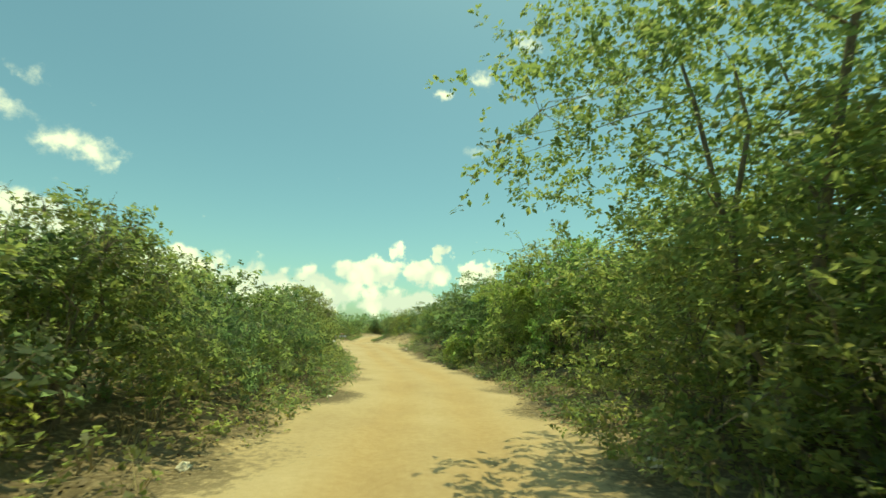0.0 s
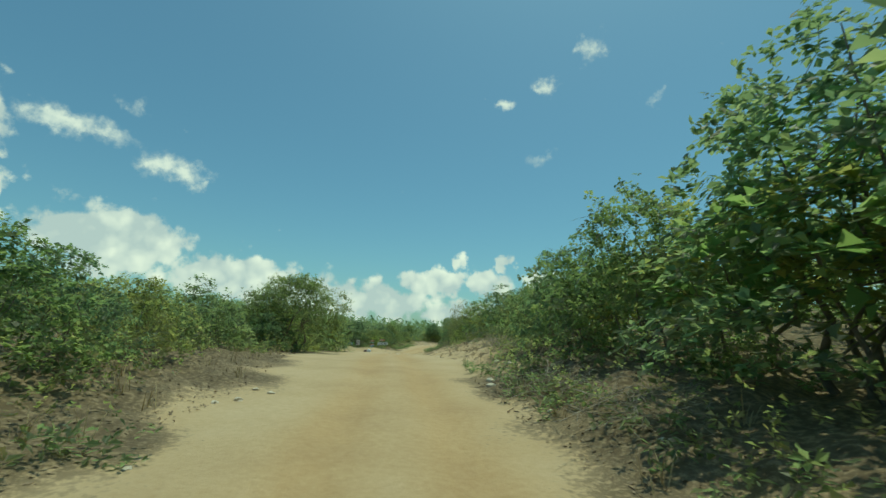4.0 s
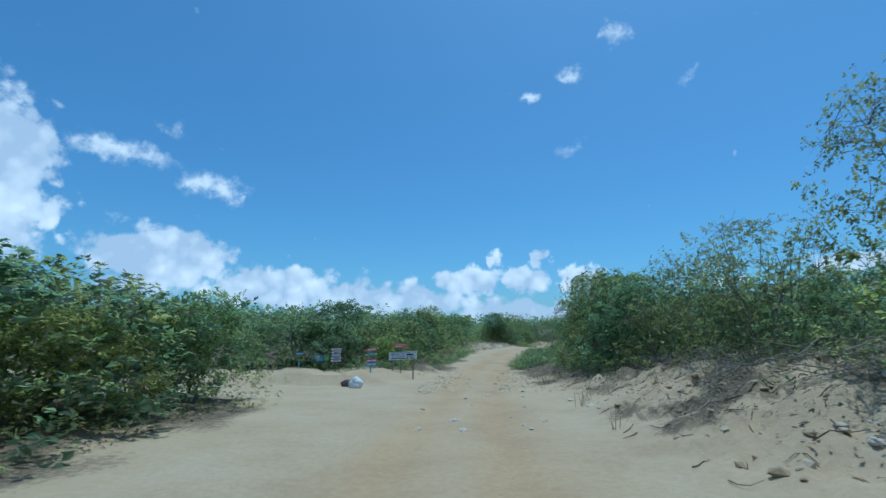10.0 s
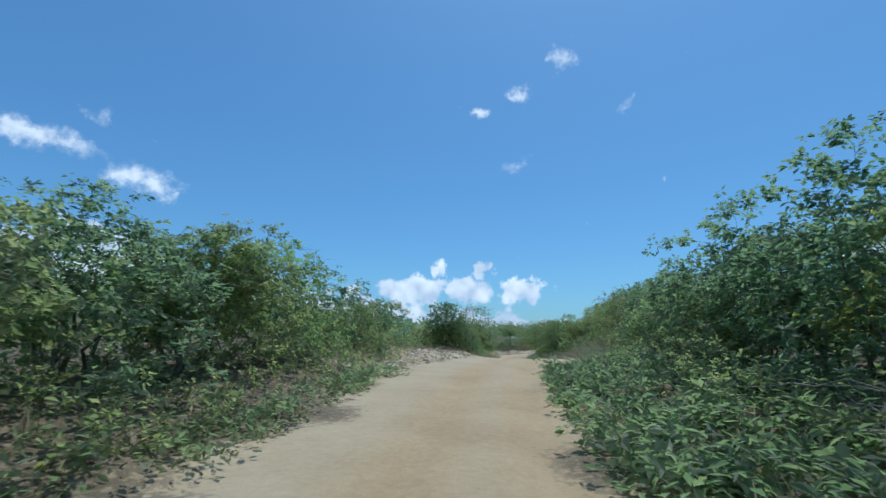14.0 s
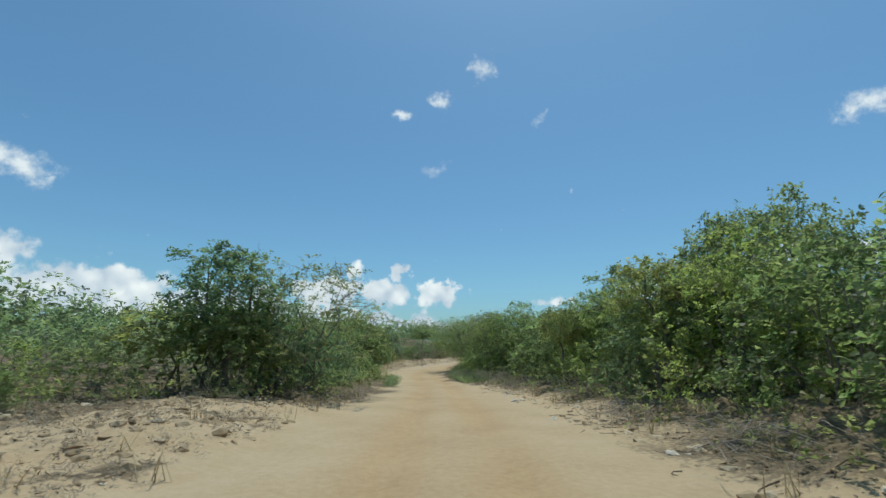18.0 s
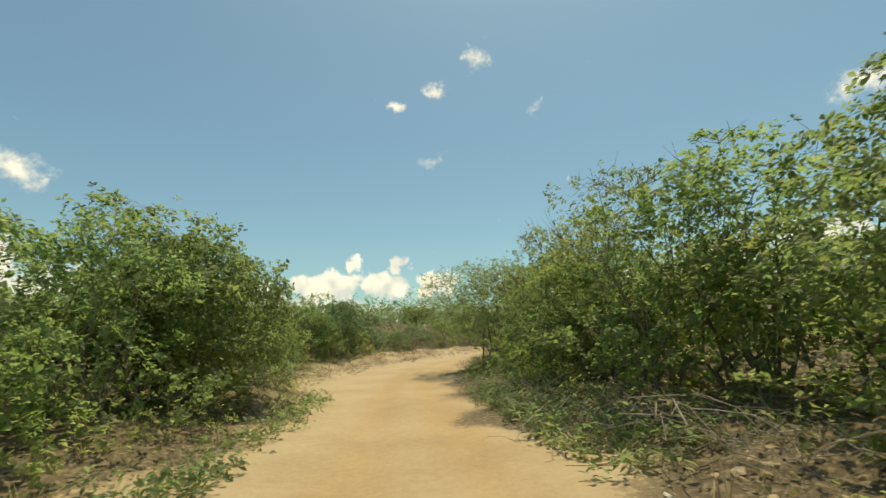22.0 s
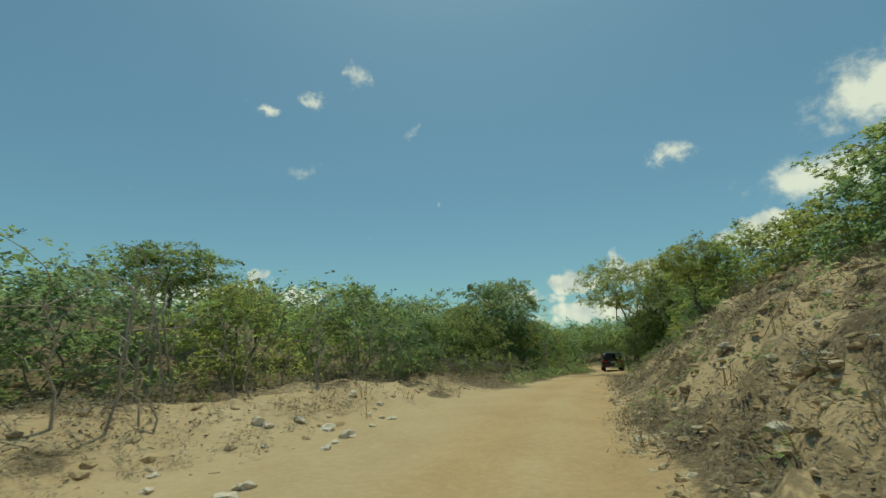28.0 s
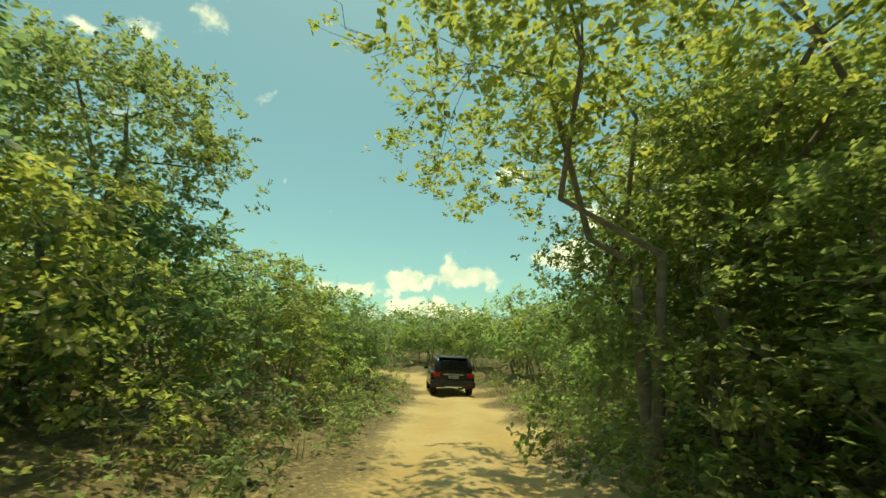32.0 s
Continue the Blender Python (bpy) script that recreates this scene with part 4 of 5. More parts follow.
def undergrowth():
    """Low leafy plants at the hedge's foot, in one mesh."""
    rng = np.random.default_rng(41)
    V, F, n = [], [], 0
    for side, table in ((-1, HEDGE_L), (1, HEDGE_R)):
        face = [(a, b) for a, b, _ in table]
        s = -6.0
        while s < 235:
            if not (side < 0 and 83 < s < 93):
                f = float(along(s, face)) + rng.uniform(-0.45, 0.9)
                h = rng.uniform(0.3, 1.2)
                m = 13
                v = rng.normal(0, 1, (m, 3))
                v /= np.linalg.norm(v, axis=1)[:, None]
                b = np.array(place(s, side * f))
                c = b + np.abs(v) * np.sign(v * np.array([1, 1, 0]) + 1e-9) * np.array([0.45, 0.45, h])
                lv, lf = leaf_cloud(rng, c, np.full(m, 0.2), 8, 0.1, b)
                V.append(lv)
                F.append(lf + n)
                n += len(lv)
            s += rng.uniform(0.25, 0.75)
    ob = link_mesh("undergrowth", np.concatenate(V).tolist(), np.concatenate(F).tolist(), LEAF)
    tagged(ob, "low green weeds at the foot of the shrubs", "undergrowth", kind="stuff")


undergrowth()


def ground_plants():
    """Broad-leaved plants knee-high on the verge, in one mesh."""
    rng = np.random.default_rng(44)
    V, F, n = [], [], 0
    # stretch, side band, how many, leaf length
    for s0, s1, d0, d1, count, ln in ((97, 111, 1.45, 4.2, 460, 0.17), (95.5, 107, 3.8, 6.4, 260, 0.16), (150, 160, 2.0, 4.0, 200, 0.13), (158, 175, 2.4, 5.0, 260, 0.14), (6, 44, 2.5, 3.4, 190, 0.12), (151, 158, 2.2, 3.0, 50, 0.13), (206, 224, 1.9, 3.0, 130, 0.13),
                                      (200, 224, -3.2, -2.0, 150, 0.13), (8, 34, -3.4, -2.6, 120, 0.12), (146, 160, -3.2, -2.5, 90, 0.12), (96, 108, -3.8, -2.9, 110, 0.13), (90.5, 94.5, -11.0, -3.9, 170, 0.11), (108, 124, 3.6, 4.6, 60, 0.12), (176, 204, 1.6, 6.5, 150, 0.09), (50, 78, 4.5, 7.5, 50, 0.1)):
        for _ in range(count):
            s, d = rng.uniform(s0, s1), rng.uniform(d0, d1)
            b = np.array(place(s, d, -0.05))
            h = rng.uniform(0.2, 0.55)
            c = b + np.stack([rng.normal(0, 0.16, 6), rng.normal(0, 0.16, 6), rng.uniform(0.15, 1, 6) * h], 1)
            lv, lf = leaf_cloud(rng, c, np.full(6, 0.1), 5, ln, b - np.array([0, 0, 0.1]), 0.2, True)
            V.append(lv)
            F.append(lf + n)
            n += len(lv)
    ob = link_mesh("ground_plants", np.concatenate(V).tolist(), np.concatenate(F).tolist(), LEAF_DARK)
    tagged(ob, "lush green broad-leaved plants covering the verge", "plants", kind="stuff")


def dead_scrub():
    """Grey-brown dead plants and debris in patches on the sand banks, in one mesh."""
    rng = np.random.default_rng(45)
    V, F, n = [], [], 0
    for s0, s1, d0, d1, count in ((46, 80, 4.6, 8.5, 560), (76, 90, 4.0, 6.6, 170), (174, 205, 1.2, 8.6, 3000), (108, 124, 3.0, 5.5, 420), (108, 132, -8.5, -3.4, 700), (166, 200, -8.6, -4.0, 1300)):
        for _ in range(count):
            s, d = rng.uniform(s0, s1), rng.uniform(d0, d1)
            up = (abs(d) - abs(d0 if d > 0 else d1)) / (d1 - d0)
            if lumps(np.array(s), np.array(d * 1.4), 0.8) + 0.6 * lumps(np.array(d), np.array(s), 2.6) < 0.08 - 0.55 * up:
                continue
            b = np.array(place(s, d, -0.02))
            h = rng.uniform(0.08, 0.36)
            c = b + np.stack([rng.normal(0, 0.2, 6), rng.normal(0, 0.2, 6), rng.uniform(0.1, 1, 6) * h], 1)
            lv, lf = leaf_cloud(rng, c, np.full(6, 0.12), 15, 0.085, b - np.array([0, 0, 0.3]), 0.06, whorl=4)
            V.append(lv)
            F.append(lf + n)
            n += len(lv)
    ob = link_mesh("dead_scrub", np.concatenate(V).tolist(), np.concatenate(F).tolist(), DEAD_LEAF)
    tagged(ob, "patches of dead grey-brown scrub on the sand banks", "dead scrub", kind="stuff")


DEAD_LEAF = plain("dead_stalks", (0.27, 0.225, 0.155), 0.9, vary=0.45, scale=2.5)
ground_plants()
dead_scrub()
STRAW = plain("dry_grass", (0.42, 0.33, 0.18), 0.85, vary=0.35, scale=3)
LITTER = plain("dead_leaves", (0.22, 0.16, 0.1), 0.85, vary=0.55, scale=2.2)


def dry_grass():
    rng = np.random.default_rng(42)
    V, F = [], []
    for side, el in ((-1, EDGE_L), (1, EDGE_R)):
        for s in np.arange(-4, 230, 0.55):
            if rng.random() < 0.45 or (side < 0 and 55 < s < 93):
                continue
            f = float(along(s, el)) + rng.uniform(0.3, 2.6) + (2.5 if side > 0 and 48 < s < 78 else 0)
            b = np.array(place(s + rng.uniform(-0.3, 0.3), side * f, -0.02))
            for k in range(9):
                a, h, o = rng.uniform(0, 6.28), rng.uniform(0.15, 0.5), rng.uniform(0.05, 0.3)
                p = b + np.append(rng.normal(0, 0.07, 2), 0)
                q = p + np.array([math.cos(a) * o, math.sin(a) * o, h])
                w = np.array([-math.sin(a), math.cos(a), 0]) * 0.008
                m = (p + q) / 2 + np.array([0, 0, h * 0.15])
                i = len(V)
                V += [tuple(p - w), tuple(p + w), tuple(m + w * 0.7), tuple(m - w * 0.7), tuple(q)]
                F += [(i, i + 1, i + 2, i + 3), (i + 3, i + 2, i + 4)]
    tagged(link_mesh("dry_grass", V, F, STRAW), "tufts of dry straw-coloured grass on the banks", "grass", kind="stuff")


dry_grass()


def leaf_litter():
    rng = np.random.default_rng(43)
    V, F = [], []
    for side, el, sl in ((-1, EDGE_L, SCRUB_L), (1, EDGE_R, SCRUB_R)):
        for s in np.arange(-4, 228, 0.018):
            f = float(along(s, el)) + 0.4 * float(along(s, sl)) + abs(rng.normal(0, 1.0)) + 0.1
            if side < 0 and 79 < s < 92:
                continue
            p = np.array(place(s, side * f, 0.02))
            a, r = rng.uniform(0, 6.28), rng.uniform(0.02, 0.048)
            u = np.array([math.cos(a), math.sin(a), rng.normal(0, 0.35)]) * r
            w = np.array([-math.sin(a), math.cos(a), rng.normal(0, 0.35)]) * r * 0.5
            i = len(V)
            V += [tuple(p - u), tuple(p + w), tuple(p + u), tuple(p - w)]
            F.append((i, i + 1, i + 2, i + 3))
    tagged(link_mesh("leaf_litter", V, F, LITTER), "dry brown fallen leaves scattered along the verges", "litter", kind="stuff")


leaf_litter()


def fallen_twigs():
    """Dead sticks and bits of branch strewn over the bare sand banks, in one mesh."""
    rng = np.random.default_rng(47)
    V, F = [], []
    for s0, s1, d0, d1, count in ((46, 90, 3.0, 6.8, 420), (176, 204, 1.4, 6.0, 380), (108, 132, 2.6, 4.8, 110), (8, 44, 2.1, 3.2, 90), (140, 172, 1.9, 3.2, 90)):
        for _ in range(count):
            s, d = rng.uniform(s0, s1), rng.uniform(d0, d1)
            a, long, r = rng.uniform(0, 6.28), rng.uniform(0.12, 0.4) * (2.2 if rng.random() < 0.15 else 1), rng.uniform(0.004, 0.012)
            bend = rng.normal(0, 0.25)
            i = len(V)
            for k in range(4):
                u = k / 3 - 0.5
                q = a + bend * u * 2
                c = np.array(place(s + math.cos(q) * long * u, d + math.sin(q) * long * u, r * 0.8 + rng.uniform(0, 0.025)))
                w = r * (1.25 - k * 0.25)
                V += [tuple(c + np.array([-math.sin(a), math.cos(a), 0]) * w), tuple(c + np.array([0, 0, 1.5 * w])), tuple(c - np.array([-math.sin(a), math.cos(a), 0]) * w)]
                if k:
                    j = i + 3 * k
                    F += [(j - 3, j, j + 1, j - 2), (j - 2, j + 1, j + 2, j - 1), (j - 1, j + 2, j, j - 3)]
            F += [(i, i + 1, i + 2), (i + 11, i + 10, i + 9)]
    tagged(link_mesh("fallen_twigs", V, F, TWIG), "thin dark dead twigs scattered on the sand banks", "twigs", kind="stuff")


TWIG = plain("weathered_twig", (0.16, 0.12, 0.085), 0.9, vary=0.4, scale=6)
fallen_twigs()
STONE = plain("pale_stone", (0.68, 0.6, 0.48), 0.9, vary=0.25, scale=5, relief=0.5)


def stone_mesh(seed):
    rng = random.Random(seed)
    bm = bmesh.new()
    bmesh.ops.create_icosphere(bm, subdivisions=2, radius=1.0)
    off = Vector((rng.random() * 50, rng.random() * 50, 0))
    for v in bm.verts:
        k = 0.72 + 0.5 * noise.noise(v.co * 1.3 + off) + 0.16 * noise.noise(v.co * 3.4 + off)
        v.co = Vector((v.co.x * k, v.co.y * k * 0.8, v.co.z * k * 0.55))
    me = bpy.data.meshes.new("stone")
    bm.to_mesh(me)
    bm.free()
    me.materials.append(STONE)
    return me


def rubble():
    """Angular clods and stones that stud the cut banks, far past counting, in one mesh."""
    rng = np.random.default_rng(46)
    g = 0.5 + 0.5 * math.sqrt(5)
    ico = np.array([(-1, g, 0), (1, g, 0), (-1, -g, 0), (1, -g, 0), (0, -1, g), (0, 1, g), (0, -1, -g), (0, 1, -g), (g, 0, -1), (g, 0, 1), (-g, 0, -1), (-g, 0, 1)]) / 1.9
    tri = np.array([(0, 11, 5), (0, 5, 1), (0, 1, 7), (0, 7, 10), (0, 10, 11), (1, 5, 9), (5, 11, 4), (11, 10, 2), (10, 7, 6), (7, 1, 8), (3, 9, 4), (3, 4, 2), (3, 2, 6), (3, 6, 8), (3, 8, 9), (4, 9, 5), (2, 4, 11), (6, 2, 10), (8, 6, 7), (9, 8, 1)])
    V, F, n = [], [], 0
    # stretch, side band, how many, size
    for s0, s1, d0, d1, count, big in ((175, 205, 1.15, 7.6, 4600, 0.11), (46, 80, 3.4, 8.2, 1300, 0.1), (107, 134, -9.0, -3.3, 2600, 0.14), (108, 126, 2.9, 5.2, 500, 0.14), (168, 196, -7.4, -3.8, 700, 0.13), (85, 96, -2.3, -1.1, 300, 0.07), (86, 97, 0.7, 2.9, 520, 0.08), (126, 150, 2.9, 4.6, 700, 0.11)):
        for _ in range(count):
            s, d = rng.uniform(s0, s1), rng.uniform(d0, d1)
            if lumps(np.array(s * 1.2), np.array(d * 1.7), 1.1) < rng.uniform(-0.7, 0.3):
                continue
            r = big * rng.uniform(0.25, 1.0) ** 2 + 0.015
            p = np.array(place(s, d, -0.12 * r))
            v = ico * rng.uniform(0.65, 1.25, (12, 1)) * np.array([rng.uniform(0.8, 1.5), rng.uniform(0.6, 1.0), rng.uniform(0.35, 0.7)]) * r
            t = rng.uniform(0, 6.28)
            x, y = v[:, 0] * math.cos(t) - v[:, 1] * math.sin(t), v[:, 0] * math.sin(t) + v[:, 1] * math.cos(t)
            V.append(np.stack([x, y, v[:, 2]], 1) + p)
            F.append(tri + n)
            n += 12
    ob = link_mesh("rubble", np.concatenate(V).tolist(), np.concatenate(F).tolist(), CLOD)
    tagged(ob, "pale angular clods and stones on the cut banks", "rubble", kind="stuff")


def clod_material():
    m, nt, b, _ = material("pale_clods")
    geo = nt.nodes.new("ShaderNodeNewGeometry")
    col = ramp_node(nt, geo.outputs["Random Per Island"], [(0.0, (0.36, 0.27, 0.16)), (0.45, (0.5, 0.38, 0.23)), (0.85, (0.58, 0.48, 0.34)), (1.0, (0.68, 0.62, 0.52))])
    col = mix_node(nt, 0.6, col, ramp_node(nt, noise_node(nt, 14.0, 6), [(0.3, (0.55, 0.5, 0.42)), (0.7, (1.15, 1.12, 1.05))]), "MULTIPLY")
    nt.links.new(col, b.inputs["Base Color"])
    b.inputs["Roughness"].default_value = 0.95
    bump(nt, b, noise_node(nt, 40.0, 5), 0.6, 0.02)
    return m


CLOD = clod_material()
rubble()
STONES = [stone_mesh(k) for k in range(6)]


def lay_stones():
    rng = random.Random(9)
    # stretch, side band, how many, size
    for s0, s1, d0, d1, count, big in ((108, 121, -6.2, -3.6, 46, 0.26), (178, 194, -5.2, -3.0, 34, 0.2), (176, 200, 1.4, 5.5, 16, 0.13), (112, 124, 2.9, 5.2, 22, 0.2), (48, 76, 3.0, 7.0, 30, 0.14),
                                       (78, 92, -1.6, 1.8, 34, 0.1), (80, 92, 2.4, 4.2, 14, 0.16), (2, 44, 2.3, 3.6, 26, 0.17), (126, 160, 2.3, 3.4, 22, 0.14), (2, 40, -3.2, -2.3, 14, 0.13)):
        for _ in range(count):
            s, d, r = rng.uniform(s0, s1), rng.uniform(d0, d1), big * rng.uniform(0.4, 1.1)
            ob = new("stone", STONES[rng.randrange(6)])
            ob.matrix_world = Matrix.LocRotScale(place(s, d, 0.05 * r), Euler((rng.uniform(-0.3, 0.3), rng.uniform(-0.3, 0.3), rng.uniform(0, 6.28))), Vector((r, r, r)))
            tagged(ob, "pale rough stone lying on the sand", "stone", "loose stones")


lay_stones()


def sticks(name, seed, count, length, spread, height, radius, label, category, spots, forked=False):
    """A heap (or, with one stem, a sapling) of bare crooked branches, at each of the spots."""
    rng = np.random.default_rng(seed)
    for s, d, size, turn in spots:
        root = new(name)
        for k in range(count):
            verts, faces = [], []
            if forked:
                top = np.array([rng.normal(0, 0.25), rng.normal(0, 0.25), height * rng.uniform(0.7, 1.1)])
                base = np.array([rng.normal(0, spread), rng.normal(0, spread), -0.1])
                main = bent(base, base + top, rng, 0.04, 6)
                tube(verts, faces, main, radius * np.linspace(1, 0.3, 6), 5)
                for j in range(4):
                    q = main[2 + j % 4]
                    e = q + np.array([rng.normal(0, 0.5), rng.normal(0, 0.5), rng.uniform(0.2, 0.8)])
                    tube(verts, faces, bent(q, e, rng, 0.07, 4), radius * np.array([0.5, 0.4, 0.3, 0.15]), 4)
            else:
                a = rng.uniform(0, 6.28)
                mid = np.array([rng.normal(0, spread), rng.normal(0, spread), rng.uniform(0.05, height)])
                half = np.array([math.cos(a), math.sin(a), rng.normal(0, 0.25)]) * length * rng.uniform(0.3, 0.6)
                lo = mid - half
                lo[2] = max(lo[2], 0.02)
                main = bent(lo, mid + half, rng, 0.06, 5)
                tube(verts, faces, main, radius * rng.uniform(0.5, 1.2) * np.linspace(1, 0.4, 5), 5)
                for j in range(5):
                    q = main[1 + j % 4]
                    e = q + rng.normal(0, 0.3, 3) * length * 0.55
                    e[2] = max(e[2], 0.05)
                    tube(verts, faces, bent(q, e, rng, 0.08, 4), radius * np.array([0.5, 0.4, 0.3, 0.15]), 3)
            link_mesh("stick" if not forked else "stem", verts, faces, DEADWOOD, root, True)
        root.matrix_world = Matrix.LocRotScale(place(s, d), Euler((0, 0, turn)), Vector((size,) * 3))
        tagged(root, label, category, group=category + "s")


sticks("brush_pile", 51, 26, 1.6, 0.55, 0.55, 0.0085, "tangle of bare grey dead branches on the bank", "brush pile",
       [(117.0, 4.8, 1.2, 0.0), (119.5, 4.6, 1.3, 1.0), (121.5, 4.4, 1.0, 2.0), (126.0, 3.9, 0.8, 3.0), (130.0, 3.6, 0.8, 0.5), (152.0, 3.0, 1.0, 2.2), (76.0, 6.2, 1.1, 1.2), (79.0, 5.6, 1.0, 0.2),
        (50.0, 5.4, 1.1, 0.7), (47.0, 4.6, 1.0, 2.7), (198.5, -5.0, 1.0, 0.9), (200.8, -4.5, 1.1, 2.1), (203.0, -4.2, 1.0, 3.1), (205.0, -4.0, 1.0, 0.6), (214.0, -3.6, 1.0, 1.6), (92.0, 3.4, 0.9, 1.0), (140.0, 3.2, 0.8, 1.9), (171.0, 3.6, 0.8, 0.4), (168.0, 5.0, 1.3, 0.9), (166.5, 4.2, 1.1, 2.0), (170.0, 5.6, 1.2, 1.4), (97.5, 5.2, 1.1, 0.7), (99.5, 4.8, 1.0, 2.6), (84.5, 6.4, 1.1, 1.7), (34.5, 3.2, 0.8, 0.6), (37.5, 3.3, 0.9, 2.2),
        (136.0, 4.6, 1.0, 0.3), (143.0, 4.5, 1.0, 1.1), (146.5, 4.1, 1.0, 2.5), (149.5, 3.6, 0.9, 0.2), (155.0, 2.9, 1.0, 1.3), (157.5, 2.8, 0.9, 2.9)])
sticks("bare_sapling", 52, 2, 1.0, 0.25, 2.3, 0.028, "bare pale-grey sapling with forked stems", "sapling",
       [(185.0, -6.6, 1.0, 0.0), (187.0, -6.3, 0.9, 1.0), (188.5, -6.8, 1.1, 2.0), (190.0, -6.1, 1.0, 3.0), (191.5, -5.6, 0.9, 4.0), (193.0, -5.4, 1.05, 5.0), (184.0, -7.2, 1.1, 0.4), (195.0, -5.0, 0.9, 1.4),
        (186.0, -7.4, 1.15, 0.9), (187.8, -6.0, 0.7, 2.2), (189.2, -7.3, 1.2, 4.1), (192.2, -6.6, 1.0, 0.2), (216.0, -3.8, 1.0, 2.4), (204.0, 4.4, 1.2, 1.0)], forked=True)


def road_spot(x, y):
    """Metres along the track and to its right of a point of the plan."""
    k = int(np.argmin((LINE[:, 0] - x) ** 2 + (LINE[:, 1] - y) ** 2))
    dx, dy = x - LINE[k, 0], y - LINE[k, 1]
    return float(LINE_S[k] + dx * TAN[k, 0] + dy * TAN[k, 1]), float(dx * TAN[k, 1] - dy * TAN[k, 0])


def dead_post(x, y, h, r, lean, label):
    s, d = road_spot(x, y)
    verts, faces = [], []
    rng = np.random.default_rng(int(h * 100))
    p = bent(np.array([0, 0, -0.2]), np.array([lean[0], lean[1], h]), rng, 0.02, 6)
    tube(verts, faces, p, r * np.array([1.15, 1, 0.95, 0.9, 0.85, 0.6]), 7)
    faces.append(tuple(range(len(verts) - 7, len(verts))))
    ob = link_mesh("dead_trunk", verts, faces, DEADWOOD, None, True)
    ob.location = place(s, d)
    tagged(ob, label, "dead trunk")


dead_post(-9.95, 190.4, 1.55, 0.045, (0.05, 0.02), "pale barkless dead trunk standing upright")
dead_post(7.3, 201.0, 1.75, 0.05, (0.1, 0.05), "whitish broken dead trunk in the verge")
dead_post(4.3, 203.2, 1.3, 0.04, (-0.2, 0.1), "thin whitish dead stem in the verge")


def fallen_log(s, d, length, r, turn):
    verts, faces = [], []
    rng = np.random.default_rng(3)
    tube(verts, faces, bent(np.array([-length / 2, 0, r]), np.array([length / 2, 0, r]), rng, 0.015, 7), r * np.array([1, 1, 0.95, 0.9, 0.85, 0.8, 0.7]), 8)
    faces += [tuple(range(7, -1, -1)), tuple(range(len(verts) - 8, len(verts)))]
    ob = link_mesh("fallen_log", verts, faces, DEADWOOD, None, True)
    p, q = place(s - length / 2 * math.cos(turn), d - length / 2 * math.sin(turn)), place(s + length / 2 * math.cos(turn), d + length / 2 * math.sin(turn))
    x = (q - p).normalized()
    y = Vector((0, 0, 1)).cross(x).normalized()
    ob.matrix_world = Matrix.Translation((p + q) / 2) @ Matrix((x, y, x.cross(y))).transposed().to_4x4()
    tagged(ob, "weathered pale log lying on the bank", "log")


fallen_log(194.5, 4.6, 1.9, 0.05, 0.3)
fallen_log(172.0, 4.2, 1.1, 0.09, -0.4)
fallen_log(182.3, 3.2, 1.4, 0.07, 0.5)
fallen_log(197.6, 3.4, 1.6, 0.05, 1.1)

# ---------------------------------------------------------------- wooden signs by the fork


def part(name, bm, mat, parent, label=""):
    me = bpy.data.meshes.new(name)
    bm.to_mesh(me)
    bm.free()
    me.materials.append(mat)
    ob = new(name, me)
    ob.parent = parent
    return tagged(ob, label)


def box(x0, x1, y0, y1, z0, z1, bevel=0.0, segs=2):
    bm = bmesh.new()
    bmesh.ops.create_cube(bm, size=1)
    for v in bm.verts:
        v.co = Vector(((x0 + x1) / 2 + v.co.x * (x1 - x0), (y0 + y1) / 2 + v.co.y * (y1 - y0), (z0 + z1) / 2 + v.co.z * (z1 - z0)))
    if bevel:
        bmesh.ops.bevel(bm, geom=bm.edges[:], offset=bevel, segments=segs, affect="EDGES", profile=0.5)
    return bm


def outline_board(pts, y0, y1, bevel=0.004):
    """A board cut to the outline pts (x, z)."""
    bm = bmesh.new()
    f = bm.faces.new([bm.verts.new((x, y0, z)) for x, z in pts])
    ex = bmesh.ops.extrude_face_region(bm, geom=[f])
    for v in ex["geom"]:
        if isinstance(v, bmesh.types.BMVert):
            v.co.y = y1
    bmesh.ops.recalc_face_normals(bm, faces=bm.faces[:])
    if bevel:
        bmesh.ops.bevel(bm, geom=bm.edges[:], offset=bevel, segments=1, affect="EDGES")
    return bm


def painted(name, col):
    m, nt, b, _ = material(name)
    worn = noise_node(nt, 14, 7, 0.7)
    c = mix_node(nt, ramp_node(nt, worn, [(0.56, (0, 0, 0)), (0.68, (1, 1, 1))]), col, tuple(0.55 * v + 0.2 for v in col))
    nt.links.new(c, b.inputs["Base Color"])
    b.inputs["Roughness"].default_value = 0.65
    bump(nt, b, worn, 0.2, 0.004)
    return m


P_WHITE, P_RED, P_BLUE, P_YELLOW, P_TEAL, P_GREEN = (painted(k, c) for k, c in (("paint_white", (0.74, 0.74, 0.7)), ("paint_red", (0.56, 0.15, 0.13)), ("paint_blue", (0.14, 0.34, 0.55)),
                                                                                ("paint_yellow", (0.62, 0.45, 0.08)), ("paint_teal", (0.4, 0.66, 0.62)), ("paint_green", (0.35, 0.55, 0.15))))
P_ORANGE = painted("paint_orange", (0.62, 0.2, 0.1))
INK = plain("dark_lettering", (0.03, 0.03, 0.035), 0.7, vary=0.3)
POST = plain("post_wood", (0.24, 0.19, 0.14), 0.85, vary=0.35, scale=12, relief=0.4)


